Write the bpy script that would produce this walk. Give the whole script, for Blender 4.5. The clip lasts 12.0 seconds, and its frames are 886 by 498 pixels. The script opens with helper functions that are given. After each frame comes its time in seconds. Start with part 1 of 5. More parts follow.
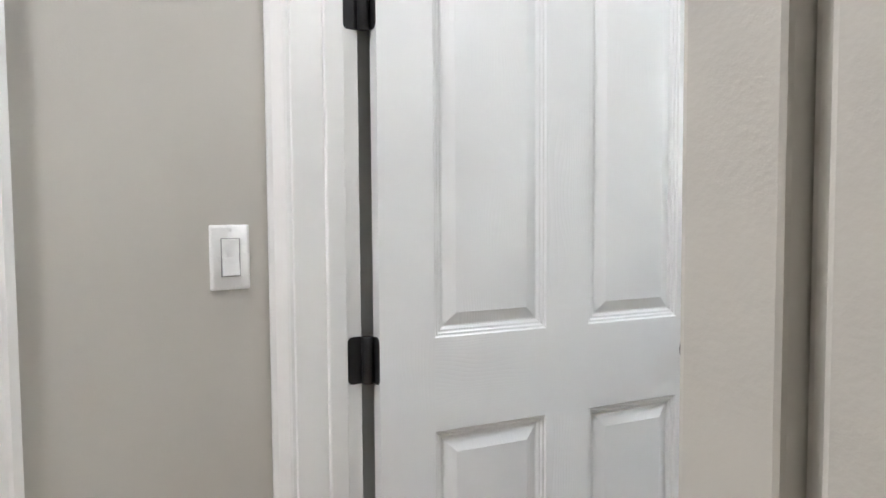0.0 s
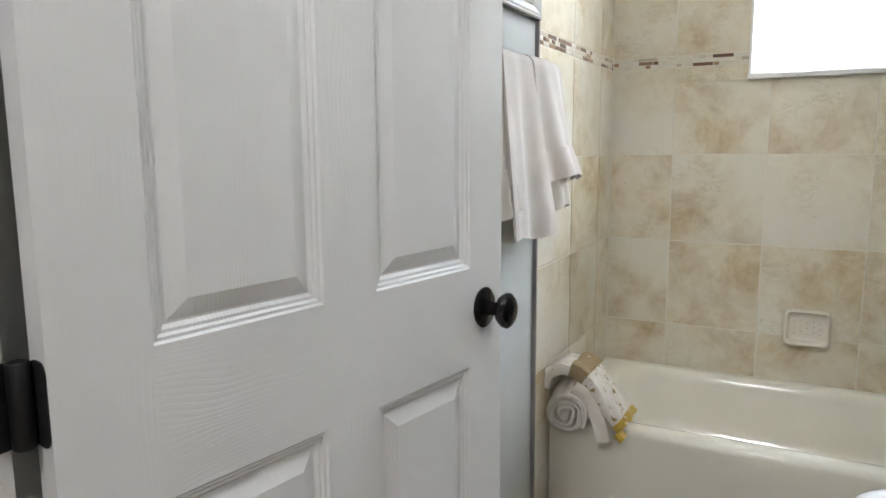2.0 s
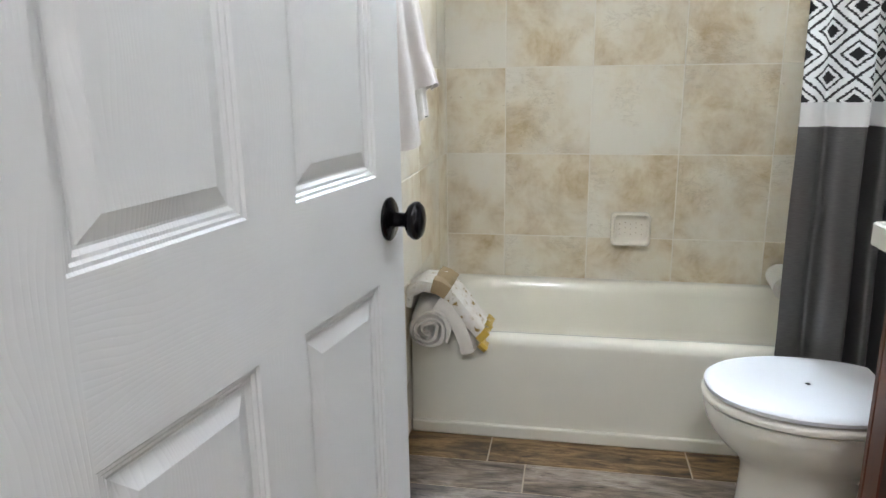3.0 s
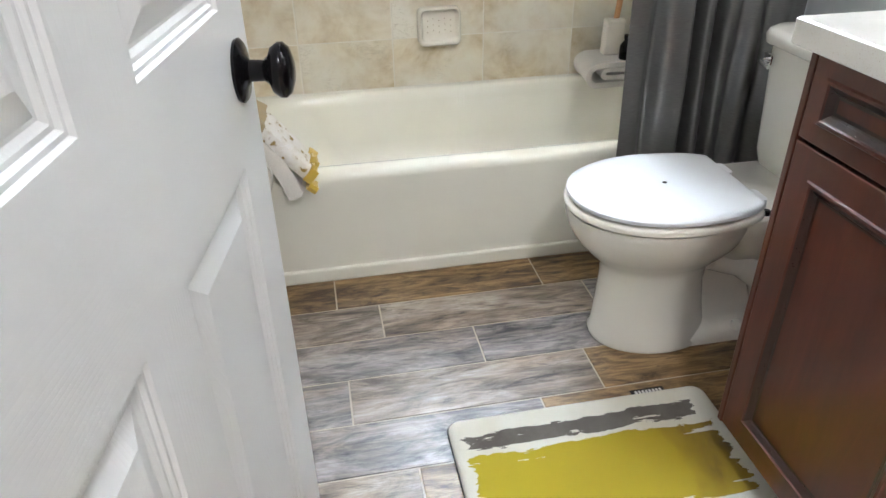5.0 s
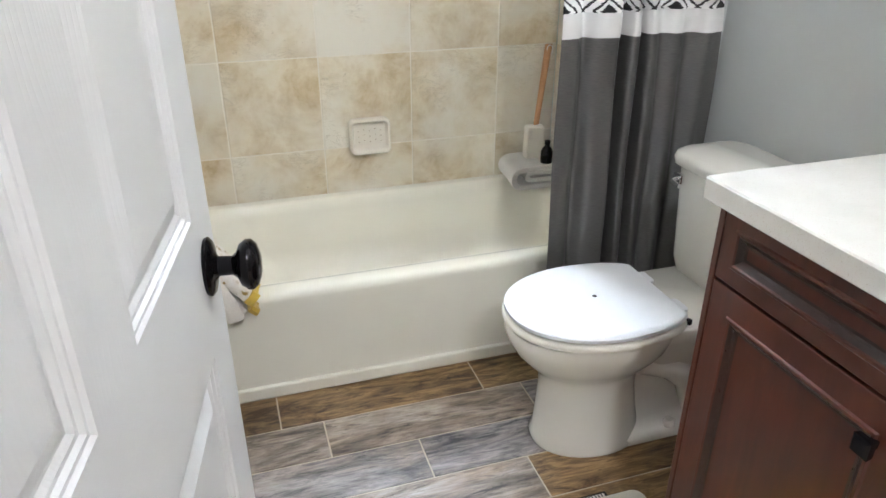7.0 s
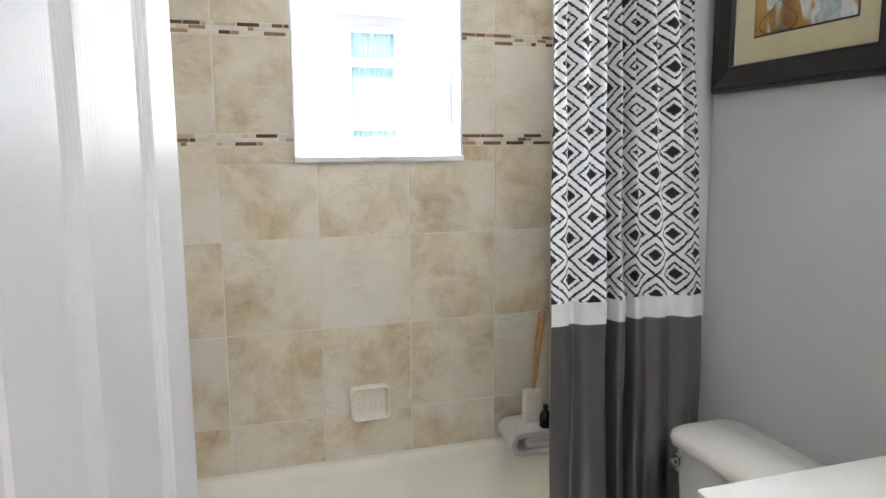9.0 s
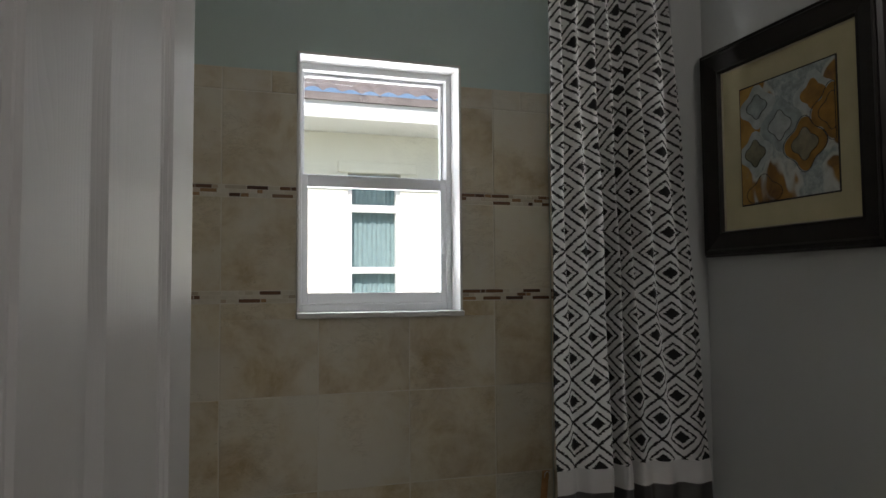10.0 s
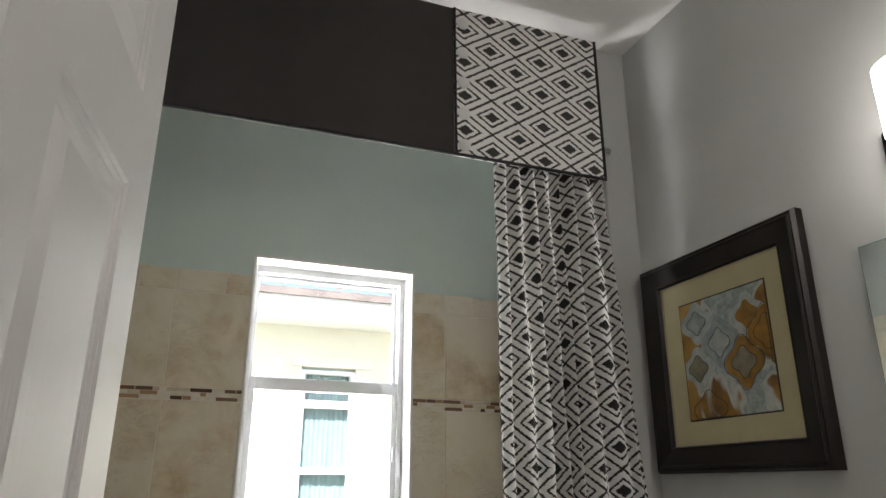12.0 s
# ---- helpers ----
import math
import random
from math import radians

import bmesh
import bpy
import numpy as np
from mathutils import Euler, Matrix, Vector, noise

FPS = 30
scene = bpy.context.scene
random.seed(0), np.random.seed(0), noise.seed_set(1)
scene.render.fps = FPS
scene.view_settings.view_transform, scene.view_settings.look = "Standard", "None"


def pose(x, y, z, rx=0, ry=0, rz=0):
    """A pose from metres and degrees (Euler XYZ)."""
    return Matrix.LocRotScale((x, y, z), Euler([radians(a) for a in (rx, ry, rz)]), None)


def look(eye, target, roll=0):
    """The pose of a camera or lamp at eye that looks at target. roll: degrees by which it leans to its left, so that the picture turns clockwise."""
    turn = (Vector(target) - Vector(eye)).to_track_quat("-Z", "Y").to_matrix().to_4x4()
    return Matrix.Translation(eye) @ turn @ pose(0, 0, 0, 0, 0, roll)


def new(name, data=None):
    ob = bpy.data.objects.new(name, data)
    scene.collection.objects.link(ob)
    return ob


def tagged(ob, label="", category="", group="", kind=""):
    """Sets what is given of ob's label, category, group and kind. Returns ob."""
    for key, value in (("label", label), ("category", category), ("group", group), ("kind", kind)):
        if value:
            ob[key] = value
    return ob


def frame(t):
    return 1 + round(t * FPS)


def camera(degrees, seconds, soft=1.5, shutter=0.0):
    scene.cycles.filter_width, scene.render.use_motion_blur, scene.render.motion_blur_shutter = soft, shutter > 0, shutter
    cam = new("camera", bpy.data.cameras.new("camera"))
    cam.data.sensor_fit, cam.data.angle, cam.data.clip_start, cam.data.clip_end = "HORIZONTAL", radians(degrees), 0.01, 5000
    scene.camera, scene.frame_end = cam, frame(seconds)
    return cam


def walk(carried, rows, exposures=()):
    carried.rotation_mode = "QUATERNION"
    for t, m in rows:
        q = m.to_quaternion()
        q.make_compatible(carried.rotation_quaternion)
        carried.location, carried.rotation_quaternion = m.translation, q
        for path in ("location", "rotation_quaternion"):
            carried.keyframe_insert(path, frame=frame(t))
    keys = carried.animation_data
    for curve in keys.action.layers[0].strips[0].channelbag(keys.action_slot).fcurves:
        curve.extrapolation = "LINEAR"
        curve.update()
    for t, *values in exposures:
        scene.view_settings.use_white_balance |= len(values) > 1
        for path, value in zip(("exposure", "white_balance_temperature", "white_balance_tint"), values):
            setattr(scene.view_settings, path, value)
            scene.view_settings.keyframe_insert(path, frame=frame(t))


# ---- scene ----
cam = camera(65.0, 12.0)
EXPOSURES = [(0, 3.62, 6000, 12), (0.5, 3.3, 6000, 12), (1.0, 3.25, 6130, 12), (1.5, 3.35, 6130, 12), (2.0, 3.2, 6130, 12), (2.5, 3.22, 6130, 12), (3.0, 3.45, 5900, 12), (3.5, 3.6, 6020, 12), (5.5, 3.83, 5970, 12), (6.5, 3.83, 5970, 12), (8.5, 3.61, 6000, 16), (8.9, 3.45, 6000, 16), (9.5, 2.09, 6400, 14), (10.0, 0.74, 6550, 14), (10.5, 1.3, 6650, 14), (11.0, 1.64, 6750, 15), (12, 1.86, 6750, 14)]
PATH = [
    (0, (1.151, -2.986, 1.226), (-0.497, -1.859, 1.113), -0.4),
    (0.5, (1.005, -2.906, 1.251), (-0.612, -1.744, 1.064), -0.2),
    (1, (0.866, -2.839, 1.233), (-0.566, -1.462, 1.003), -0.2),
    (1.5, (0.759, -2.776, 1.214), (-0.426, -1.186, 0.956), -0.5),
    (2, (0.684, -2.761, 1.194), (-0.244, -1.013, 0.906), -0.4),
    (2.5, (0.567, -2.765, 1.174), (-0.103, -0.912, 0.828), -0.5),
    (3, (0.468, -2.745, 1.142), (0.11, -0.839, 0.654), -0.8),
    (3.5, (0.387, -2.702, 1.133), (0.275, -0.808, 0.499), -0.8),
    (3.7, (0.359, -2.65, 1.103), (0.305, -0.774, 0.412), -1.0),
    (5.3, (0.246, -2.442, 1.164), (0.61, -0.786, 0.103), -1.0),
    (5.5, (0.254, -2.435, 1.177), (0.647, -0.783, 0.12), -1.1),
    (6, (0.235, -2.428, 1.21), (0.71, -0.777, 0.186), -0.6),
    (6.5, (0.211, -2.425, 1.247), (0.73, -0.754, 0.277), -0.2),
    (8.3, (0.214, -2.437, 1.421), (0.788, -0.608, 0.850), -0.2),
    (8.5, (0.222, -2.435, 1.426), (0.798, -0.588, 0.917), -0.35),
    (9, (0.224, -2.445, 1.463), (0.816, -0.555, 1.184), -0.45),
    (9.5, (0.212, -2.444, 1.484), (0.815, -0.539, 1.405), -0.3),
    (10, (0.207, -2.451, 1.533), (0.816, -0.549, 1.643), -0.4),
    (10.5, (0.202, -2.459, 1.559), (0.809, -0.576, 1.853), -0.4),
    (11, (0.202, -2.47, 1.585), (0.801, -0.621, 2.059), -0.3),
    (11.5, (0.2, -2.474, 1.585), (0.81, -0.667, 2.185), -0.3),
    (12, (0.229, -2.469, 1.58), (0.913, -0.704, 2.225), 0.1),
]
walk(cam, [(t, look(eye, target, roll)) for t, eye, target, roll in PATH], EXPOSURES)

# ---- world and light ----
world = bpy.data.worlds.new("sky_world")
scene.world = world
world.use_nodes = True
wn = world.node_tree
sky = wn.nodes.new("ShaderNodeTexSky")
sky.sky_type = 'NISHITA'
sky.sun_disc = False
sky.sun_elevation = radians(52)
sky.sun_rotation = radians(205)
wn.nodes["Background"].inputs[1].default_value = 0.10
wn.links.new(sky.outputs[0], wn.nodes["Background"].inputs[0])

sun = new("sun", bpy.data.lights.new("sun", 'SUN'))
sun.data.energy, sun.data.angle, sun.data.color = 3.6, radians(0.6), (1.0, 0.96, 0.9)
sun.matrix_world = look((-3, -6, 11), (1.0, 4.5, 1.0))

daylight = new("sky_through_window", bpy.data.lights.new("sky_through_window", 'AREA'))
daylight.data.shape, daylight.data.size, daylight.data.size_y = 'RECTANGLE', 7.5, 1.2
daylight.data.energy, daylight.data.color = 152.0, (0.86, 0.94, 1.0)
daylight.matrix_world = look((0.78, 2.5, 4.05), (0.78, 0.1, 1.9))

# Unseen lamp, added for light bounced up from outside; brightens the alcove.
bounce_lamp = new("added_bounce_through_window", bpy.data.lights.new("added_bounce_through_window", 'AREA'))
bounce_lamp.data.shape, bounce_lamp.data.size, bounce_lamp.data.size_y = 'RECTANGLE', 7.0, 1.4
bounce_lamp.data.energy, bounce_lamp.data.color = 230.0, (0.96, 0.98, 1.0)
bounce_lamp.matrix_world = look((0.78, 3.0, 0.55), (0.78, 0.1, 2.0))

# ---- sizes of the place ----
XL = -0.027        # tile face of the wall with the towels
XR = 1.55          # wall behind toilet and vanity
XW = 1.43          # inner face of the wing at the tub
YW = -0.77         # front of the wing
YD = -2.385        # doorway wall, bathroom side
YH = -2.515        # doorway wall, hall side
XH = -0.069        # hall wall with the switch
ZC = 2.99          # ceiling
RIM = 0.337        # bathtub rim
WX0, WX1, WZ0, WZ1 = 0.464, 1.060, 1.447, 2.366   # window opening
TILE_TOP = 2.292
YC = -0.80         # shower curtain
EDGE = -0.832      # where the tiles of that wall end


# ---- mesh helpers ----
def box(bm, x0, x1, y0, y1, z0, z1):
    v = [bm.verts.new((x, y, z)) for x in (x0, x1) for y in (y0, y1) for z in (z0, z1)]
    for f in ((0, 1, 3, 2), (4, 6, 7, 5), (0, 4, 5, 1), (2, 3, 7, 6), (0, 2, 6, 4), (1, 5, 7, 3)):
        bm.faces.new([v[i] for i in f])
    return v


def boxes(*dims):
    bm = bmesh.new()
    for dim in dims:
        box(bm, *dim)
    return bm


def loft(rings, close=True, cap0=True, cap1=True):
    """Skin through rings of equally many points."""
    bm = bmesh.new()
    rows = [[bm.verts.new(p) for p in ring] for ring in rings]
    n = len(rows[0])
    for a, b in zip(rows, rows[1:]):
        for i in range(n if close else n - 1):
            j = (i + 1) % n
            bm.faces.new((a[i], a[j], b[j], b[i]))
    if cap0:
        bm.faces.new(rows[0][::-1])
    if cap1:
        bm.faces.new(rows[-1])
    bmesh.ops.recalc_face_normals(bm, faces=bm.faces)
    return bm


def lathe(profile, n=24, m=None):
    """Turns (radius, height) pairs round z; m places it."""
    bm = loft([[(r * math.cos(2 * math.pi * i / n), r * math.sin(2 * math.pi * i / n), h) for i in range(n)] for r, h in profile])
    if m is not None:
        bm.transform(m)
    return bm


def rrect(x0, x1, y0, y1, r, z, k=5):
    """Rounded rectangle as a ring of points."""
    pts = []
    for cx, cy, a0 in ((x1 - r, y1 - r, 0), (x0 + r, y1 - r, 90), (x0 + r, y0 + r, 180), (x1 - r, y0 + r, 270)):
        for i in range(k + 1):
            a = radians(a0 + 90 * i / k)
            pts.append((cx + r * math.cos(a), cy + r * math.sin(a), z))
    return pts


def finish(ob, material, smooth=False, bevel=0.0, angle=40):
    if material:
        ob.data.materials.append(material)
    if bevel:
        mod = ob.modifiers.new("bevel", 'BEVEL')
        mod.width, mod.segments, mod.limit_method, mod.angle_limit = bevel, 2, 'ANGLE', radians(35)
        mod.harden_normals = False
    if smooth:
        ob.data.shade_smooth()
        ob.data.set_sharp_from_angle(angle=radians(angle))
    return ob


def mesh_of(name, bm):
    me = bpy.data.meshes.new(name)
    bm.normal_update()
    bm.to_mesh(me)
    bm.free()
    return me


def part(name, bm, material, parent=None, label="", smooth=False, bevel=0.0, angle=40):
    ob = new(name, mesh_of(name, bm))
    finish(ob, material, smooth, bevel, angle)
    if parent is not None:
        ob.parent = parent
    if label:
        ob["label"] = label
    return ob


def thing(name, label, category, at=(0, 0, 0), group="", kind=""):
    """An empty at a thing's base, under which its parts stand; the parts are in the world's own metres when at is the origin."""
    ob = new(name)
    ob.location = at
    ob.empty_display_size = 0.05
    return tagged(ob, label, category, group, kind)


def shell(name, bm, material, label, bevel=0.0):
    return tagged(part(name, bm, material, None, "", False, bevel), label, "", "", "structure")


def tube(points, r, n=10):
    """A round bar through points."""
    pts = [Vector(p) for p in points]
    rings = []
    for i, p in enumerate(pts):
        d = (pts[min(i + 1, len(pts) - 1)] - pts[max(i - 1, 0)]).normalized()
        q = d.to_track_quat('Z', 'Y')
        rings.append([p + q @ Vector((r * math.cos(2 * math.pi * k / n), r * math.sin(2 * math.pi * k / n), 0)) for k in range(n)])
    return loft(rings)


# ---- materials ----
def nodes_of(name):
    m = bpy.data.materials.new(name)
    m.use_nodes = True
    t = m.node_tree
    return m, t, t.nodes["Principled BSDF"]


def ramp(t, fac, stops):
    r = t.nodes.new("ShaderNodeValToRGB")
    while len(r.color_ramp.elements) < len(stops):
        r.color_ramp.elements.new(0.5)
    for e, (p, c) in zip(r.color_ramp.elements, stops):
        e.position, e.color = p, (*c, 1)
    t.links.new(fac, r.inputs[0])
    return r.outputs[0]


def coords(t, scale=(1, 1, 1), rot=(0, 0, 0), random_shift=False, world_space=False):
    if world_space:
        src = t.nodes.new("ShaderNodeNewGeometry").outputs["Position"]
    else:
        src = t.nodes.new("ShaderNodeTexCoord").outputs["Object"]
    mp = t.nodes.new("ShaderNodeMapping")
    mp.inputs["Scale"].default_value = scale
    mp.inputs["Rotation"].default_value = [radians(a) for a in rot]
    t.links.new(src, mp.inputs[0])
    if random_shift:
        info = t.nodes.new("ShaderNodeObjectInfo")
        mul = t.nodes.new("ShaderNodeMath")
        mul.operation, mul.inputs[1].default_value = 'MULTIPLY', 37.0
        t.links.new(info.outputs["Random"], mul.inputs[0])
        comb = t.nodes.new("ShaderNodeCombineXYZ")
        for k in range(3):
            t.links.new(mul.outputs[0], comb.inputs[k])
        t.links.new(comb.outputs[0], mp.inputs["Location"])
    return mp.outputs[0]


def noise_tex(t, vec, scale, detail=4, rough=0.55, distort=0.0):
    n = t.nodes.new("ShaderNodeTexNoise")
    n.inputs["Scale"].default_value, n.inputs["Detail"].default_value = scale, detail
    n.inputs["Roughness"].default_value, n.inputs["Distortion"].default_value = rough, distort
    t.links.new(vec, n.inputs["Vector"])
    return n.outputs[0]


def calc(t, op, a, b=None, clamp=False):
    n = t.nodes.new("ShaderNodeMath")
    n.operation, n.use_clamp = op, clamp
    for i, v in enumerate((a, b)):
        if v is None:
            continue
        if isinstance(v, (int, float)):
            n.inputs[i].default_value = v
        else:
            t.links.new(v, n.inputs[i])
    return n.outputs[0]


def blend(t, fac, a, b, kind='MIX'):
    n = t.nodes.new("ShaderNodeMix")
    n.data_type, n.blend_type = 'RGBA', kind
    for i, v in ((0, fac), (6, a), (7, b)):
        if isinstance(v, (int, float)):
            n.inputs[i].default_value = v
        elif isinstance(v, tuple):
            n.inputs[i].default_value = (*v, 1)
        else:
            t.links.new(v, n.inputs[i])
    return n.outputs[2]


def bumped(t, bsdf, height, strength, distance=0.002):
    b = t.nodes.new("ShaderNodeBump")
    b.inputs["Strength"].default_value, b.inputs["Distance"].default_value = strength, distance
    t.links.new(height, b.inputs["Height"])
    t.links.new(b.outputs[0], bsdf.inputs["Normal"])


def paint(name, c, rough=0.5, vary=0.06, scale=3.0, bump=0.15, bump_scale=220.0, metal=0.0, coat=0.0, spec=0.5):
    """Painted, enamelled or plastic surface with faint mottling at two scales."""
    m, t, b = nodes_of(name)
    v = coords(t, world_space=True)
    big, fine = noise_tex(t, v, scale), noise_tex(t, v, bump_scale, 2)
    lo, hi = tuple(x * (1 - vary) for x in c), tuple(min(1, x * (1 + vary)) for x in c)
    t.links.new(ramp(t, big, ((0.3, lo), (0.7, hi))), b.inputs["Base Color"])
    t.links.new(ramp(t, noise_tex(t, v, scale * 7), ((0.3, (rough * 0.9,) * 3), (0.7, (min(1, rough * 1.1),) * 3))), b.inputs["Roughness"])
    b.inputs["Metallic"].default_value, b.inputs["Coat Weight"].default_value = metal, coat
    b.inputs["Coat Roughness"].default_value = 0.05
    b.inputs["Specular IOR Level"].default_value = spec
    if bump:
        bumped(t, b, fine, bump)
    return m


def travertine():
    m, t, b = nodes_of("beige_travertine_tile")
    v = coords(t, random_shift=True)
    cloud = noise_tex(t, v, 5.5, 7, 0.68, 0.35)
    blot = noise_tex(t, v, 2.2, 5, 0.6, 0.2)
    tone = ramp(t, cloud, ((0.32, (0.46, 0.345, 0.185)), (0.44, (0.605, 0.505, 0.34)), (0.55, (0.71, 0.635, 0.485)), (0.75, (0.79, 0.75, 0.645))))
    tone = blend(t, ramp(t, blot, ((0.42, (0, 0, 0)), (0.62, (1, 1, 1)))), tone, (0.735, 0.70, 0.605))
    vein = noise_tex(t, coords(t, (3, 3, 8), (20, 30, 40), True), 3.0, 9, 0.75, 1.2)
    line = ramp(t, vein, ((0.475, (0, 0, 0)), (0.495, (1, 1, 1)), (0.507, (1, 1, 1)), (0.515, (0, 0, 0))))
    pick = calc(t, 'MULTIPLY', line, calc(t, 'MULTIPLY', ramp(t, noise_tex(t, v, 4.0), ((0.52, (0, 0, 0)), (0.60, (1, 1, 1)))), 0.36))
    marks = ramp(t, noise_tex(t, coords(t, (1, 1, 1.6), (0, 25, 0), True), 26.0, 7, 0.72, 0.9), ((0.635, (0, 0, 0)), (0.665, (1, 1, 1))))
    marks = calc(t, 'MULTIPLY', marks, calc(t, 'MULTIPLY', ramp(t, noise_tex(t, v, 3.2), ((0.48, (0, 0, 0)), (0.6, (1, 1, 1)))), 0.55))
    tone = blend(t, marks, tone, (0.36, 0.29, 0.185))
    t.links.new(blend(t, pick, tone, (0.31, 0.25, 0.155)), b.inputs["Base Color"])
    b.inputs["Roughness"].default_value = 0.32
    bumped(t, b, cloud, 0.12, 0.003)
    return m


def plank_tile(name, warm, lo, mid, high):
    """Wood-look porcelain: wavy grain, dark smears along it and worn pale patches; warm is its share of brown."""
    m, t, b = nodes_of(name)
    v = coords(t, (2.0, 9.0, 9.0), random_shift=True)
    grain = noise_tex(t, v, 2.6, 12, 0.70, 1.5)
    streak = noise_tex(t, coords(t, (1.3, 34, 34), random_shift=True), 2.6, 7, 0.7, 0.9)
    fine = noise_tex(t, coords(t, (8, 140, 140), random_shift=True), 3.0, 4, 0.6)
    worn = noise_tex(t, coords(t, (1.8, 6, 6), random_shift=True), 1.7, 5, 0.62, 0.8)
    smear = noise_tex(t, coords(t, (3.0, 20, 20), random_shift=True), 1.5, 10, 0.78, 2.0)
    mixed = calc(t, 'ADD', calc(t, 'MULTIPLY', grain, 0.72), calc(t, 'MULTIPLY', streak, 0.28))
    c = ramp(t, mixed, ((0.36, lo), (0.44, mid), (0.58, high)))
    brown = ramp(t, mixed, ((0.36, (0.014, 0.008, 0.004)), (0.45, (0.105, 0.056, 0.020)), (0.60, (0.33, 0.205, 0.085))))
    c = blend(t, calc(t, 'MULTIPLY', ramp(t, worn, ((0.40, (0, 0, 0)), (0.62, (1, 1, 1)))), warm), c, brown)
    c = blend(t, calc(t, 'MULTIPLY', ramp(t, smear, ((0.34, (1, 1, 1)), (0.46, (0, 0, 0)))), 0.85), c, lo)
    patch = noise_tex(t, coords(t, (1.5, 5, 5), random_shift=True), 2.3, 6, 0.62, 1.0)
    c = blend(t, 1.0, c, ramp(t, patch, ((0.34, (0.38, 0.36, 0.36)), (0.50, (0.85, 0.85, 0.87)), (0.66, (1, 1, 1)))), 'MULTIPLY')
    c = blend(t, 0.45, c, ramp(t, fine, ((0.34, (0.40, 0.38, 0.37)), (0.55, (1, 1, 1)))), 'MULTIPLY')
    t.links.new(c, b.inputs["Base Color"])
    t.links.new(ramp(t, grain, ((0.3, (0.44,) * 3), (0.7, (0.35,) * 3))), b.inputs["Roughness"])
    b.inputs["Specular IOR Level"].default_value = 0.6
    bumped(t, b, mixed, 0.18, 0.0015)
    return m


def mosaic(name, c):
    m, t, b = nodes_of(name)
    v = coords(t, random_shift=True)
    info = t.nodes.new("ShaderNodeObjectInfo")
    tone = ramp(t, info.outputs["Random"], c)
    t.links.new(blend(t, 0.3, tone, ramp(t, noise_tex(t, v, 60, 4), ((0.3, (0.6, 0.6, 0.6)), (0.7, (1, 1, 1)))), 'MULTIPLY'), b.inputs["Base Color"])
    b.inputs["Roughness"].default_value = 0.3
    return m


def cherry_wood():
    m, t, b = nodes_of("cherry_stained_wood")
    v = coords(t, (5, 5, 0.8), world_space=True)
    grain = noise_tex(t, v, 5.0, 6, 0.6, 0.6)
    wide = noise_tex(t, coords(t, world_space=True), 3.5, 3)
    c = ramp(t, grain, ((0.3, (0.058, 0.011, 0.004)), (0.55, (0.086, 0.0165, 0.006)), (0.75, (0.112, 0.024, 0.008))))
    c = blend(t, 0.6, c, ramp(t, wide, ((0.3, (0.75, 0.7, 0.7)), (0.7, (1.0, 1.0, 1.0)))), 'MULTIPLY')
    t.links.new(c, b.inputs["Base Color"])
    b.inputs["Roughness"].default_value = 0.42
    b.inputs["Coat Weight"].default_value, b.inputs["Coat Roughness"].default_value = 0.35, 0.10
    bumped(t, b, grain, 0.05, 0.001)
    return m


def door_paint(name, along_y=False, strength=0.24):
    """White paint over moulded wood grain, which runs up the stiles and along the rails."""
    m, t, b = nodes_of(name)
    v = coords(t, world_space=False)
    squeeze = (1, 0.28, 1) if along_y else (1, 1, 0.28)
    ring = t.nodes.new("ShaderNodeTexWave")
    ring.wave_type, ring.bands_direction = 'BANDS', 'Z' if along_y else 'Y'
    ring.inputs["Scale"].default_value, ring.inputs["Distortion"].default_value = 46.0, 34.0
    ring.inputs["Detail"].default_value, ring.inputs["Detail Scale"].default_value = 1.0, 0.28
    t.links.new(coords(t, squeeze), ring.inputs["Vector"])
    pores = noise_tex(t, coords(t, (300, 8, 320) if along_y else (300, 320, 8)), 1.0, 3)
    spread = noise_tex(t, v, 4.0, 2)
    line = ramp(t, ring.outputs[1], ((0.0, (1, 1, 1)), (0.25, (0.2,) * 3), (1.0, (0, 0, 0))))
    h = calc(t, 'MULTIPLY', calc(t, 'ADD', calc(t, 'MULTIPLY', line, -0.8), calc(t, 'MULTIPLY', pores, 0.45)), ramp(t, spread, ((0.36, (0.12,) * 3), (0.62, (1, 1, 1)))))
    t.links.new(ramp(t, spread, ((0.3, (0.71, 0.71, 0.707)), (0.7, (0.745, 0.745, 0.74)))), b.inputs["Base Color"])
    b.inputs["Roughness"].default_value = 0.35
    bumped(t, b, h, strength, 0.0012)
    return m


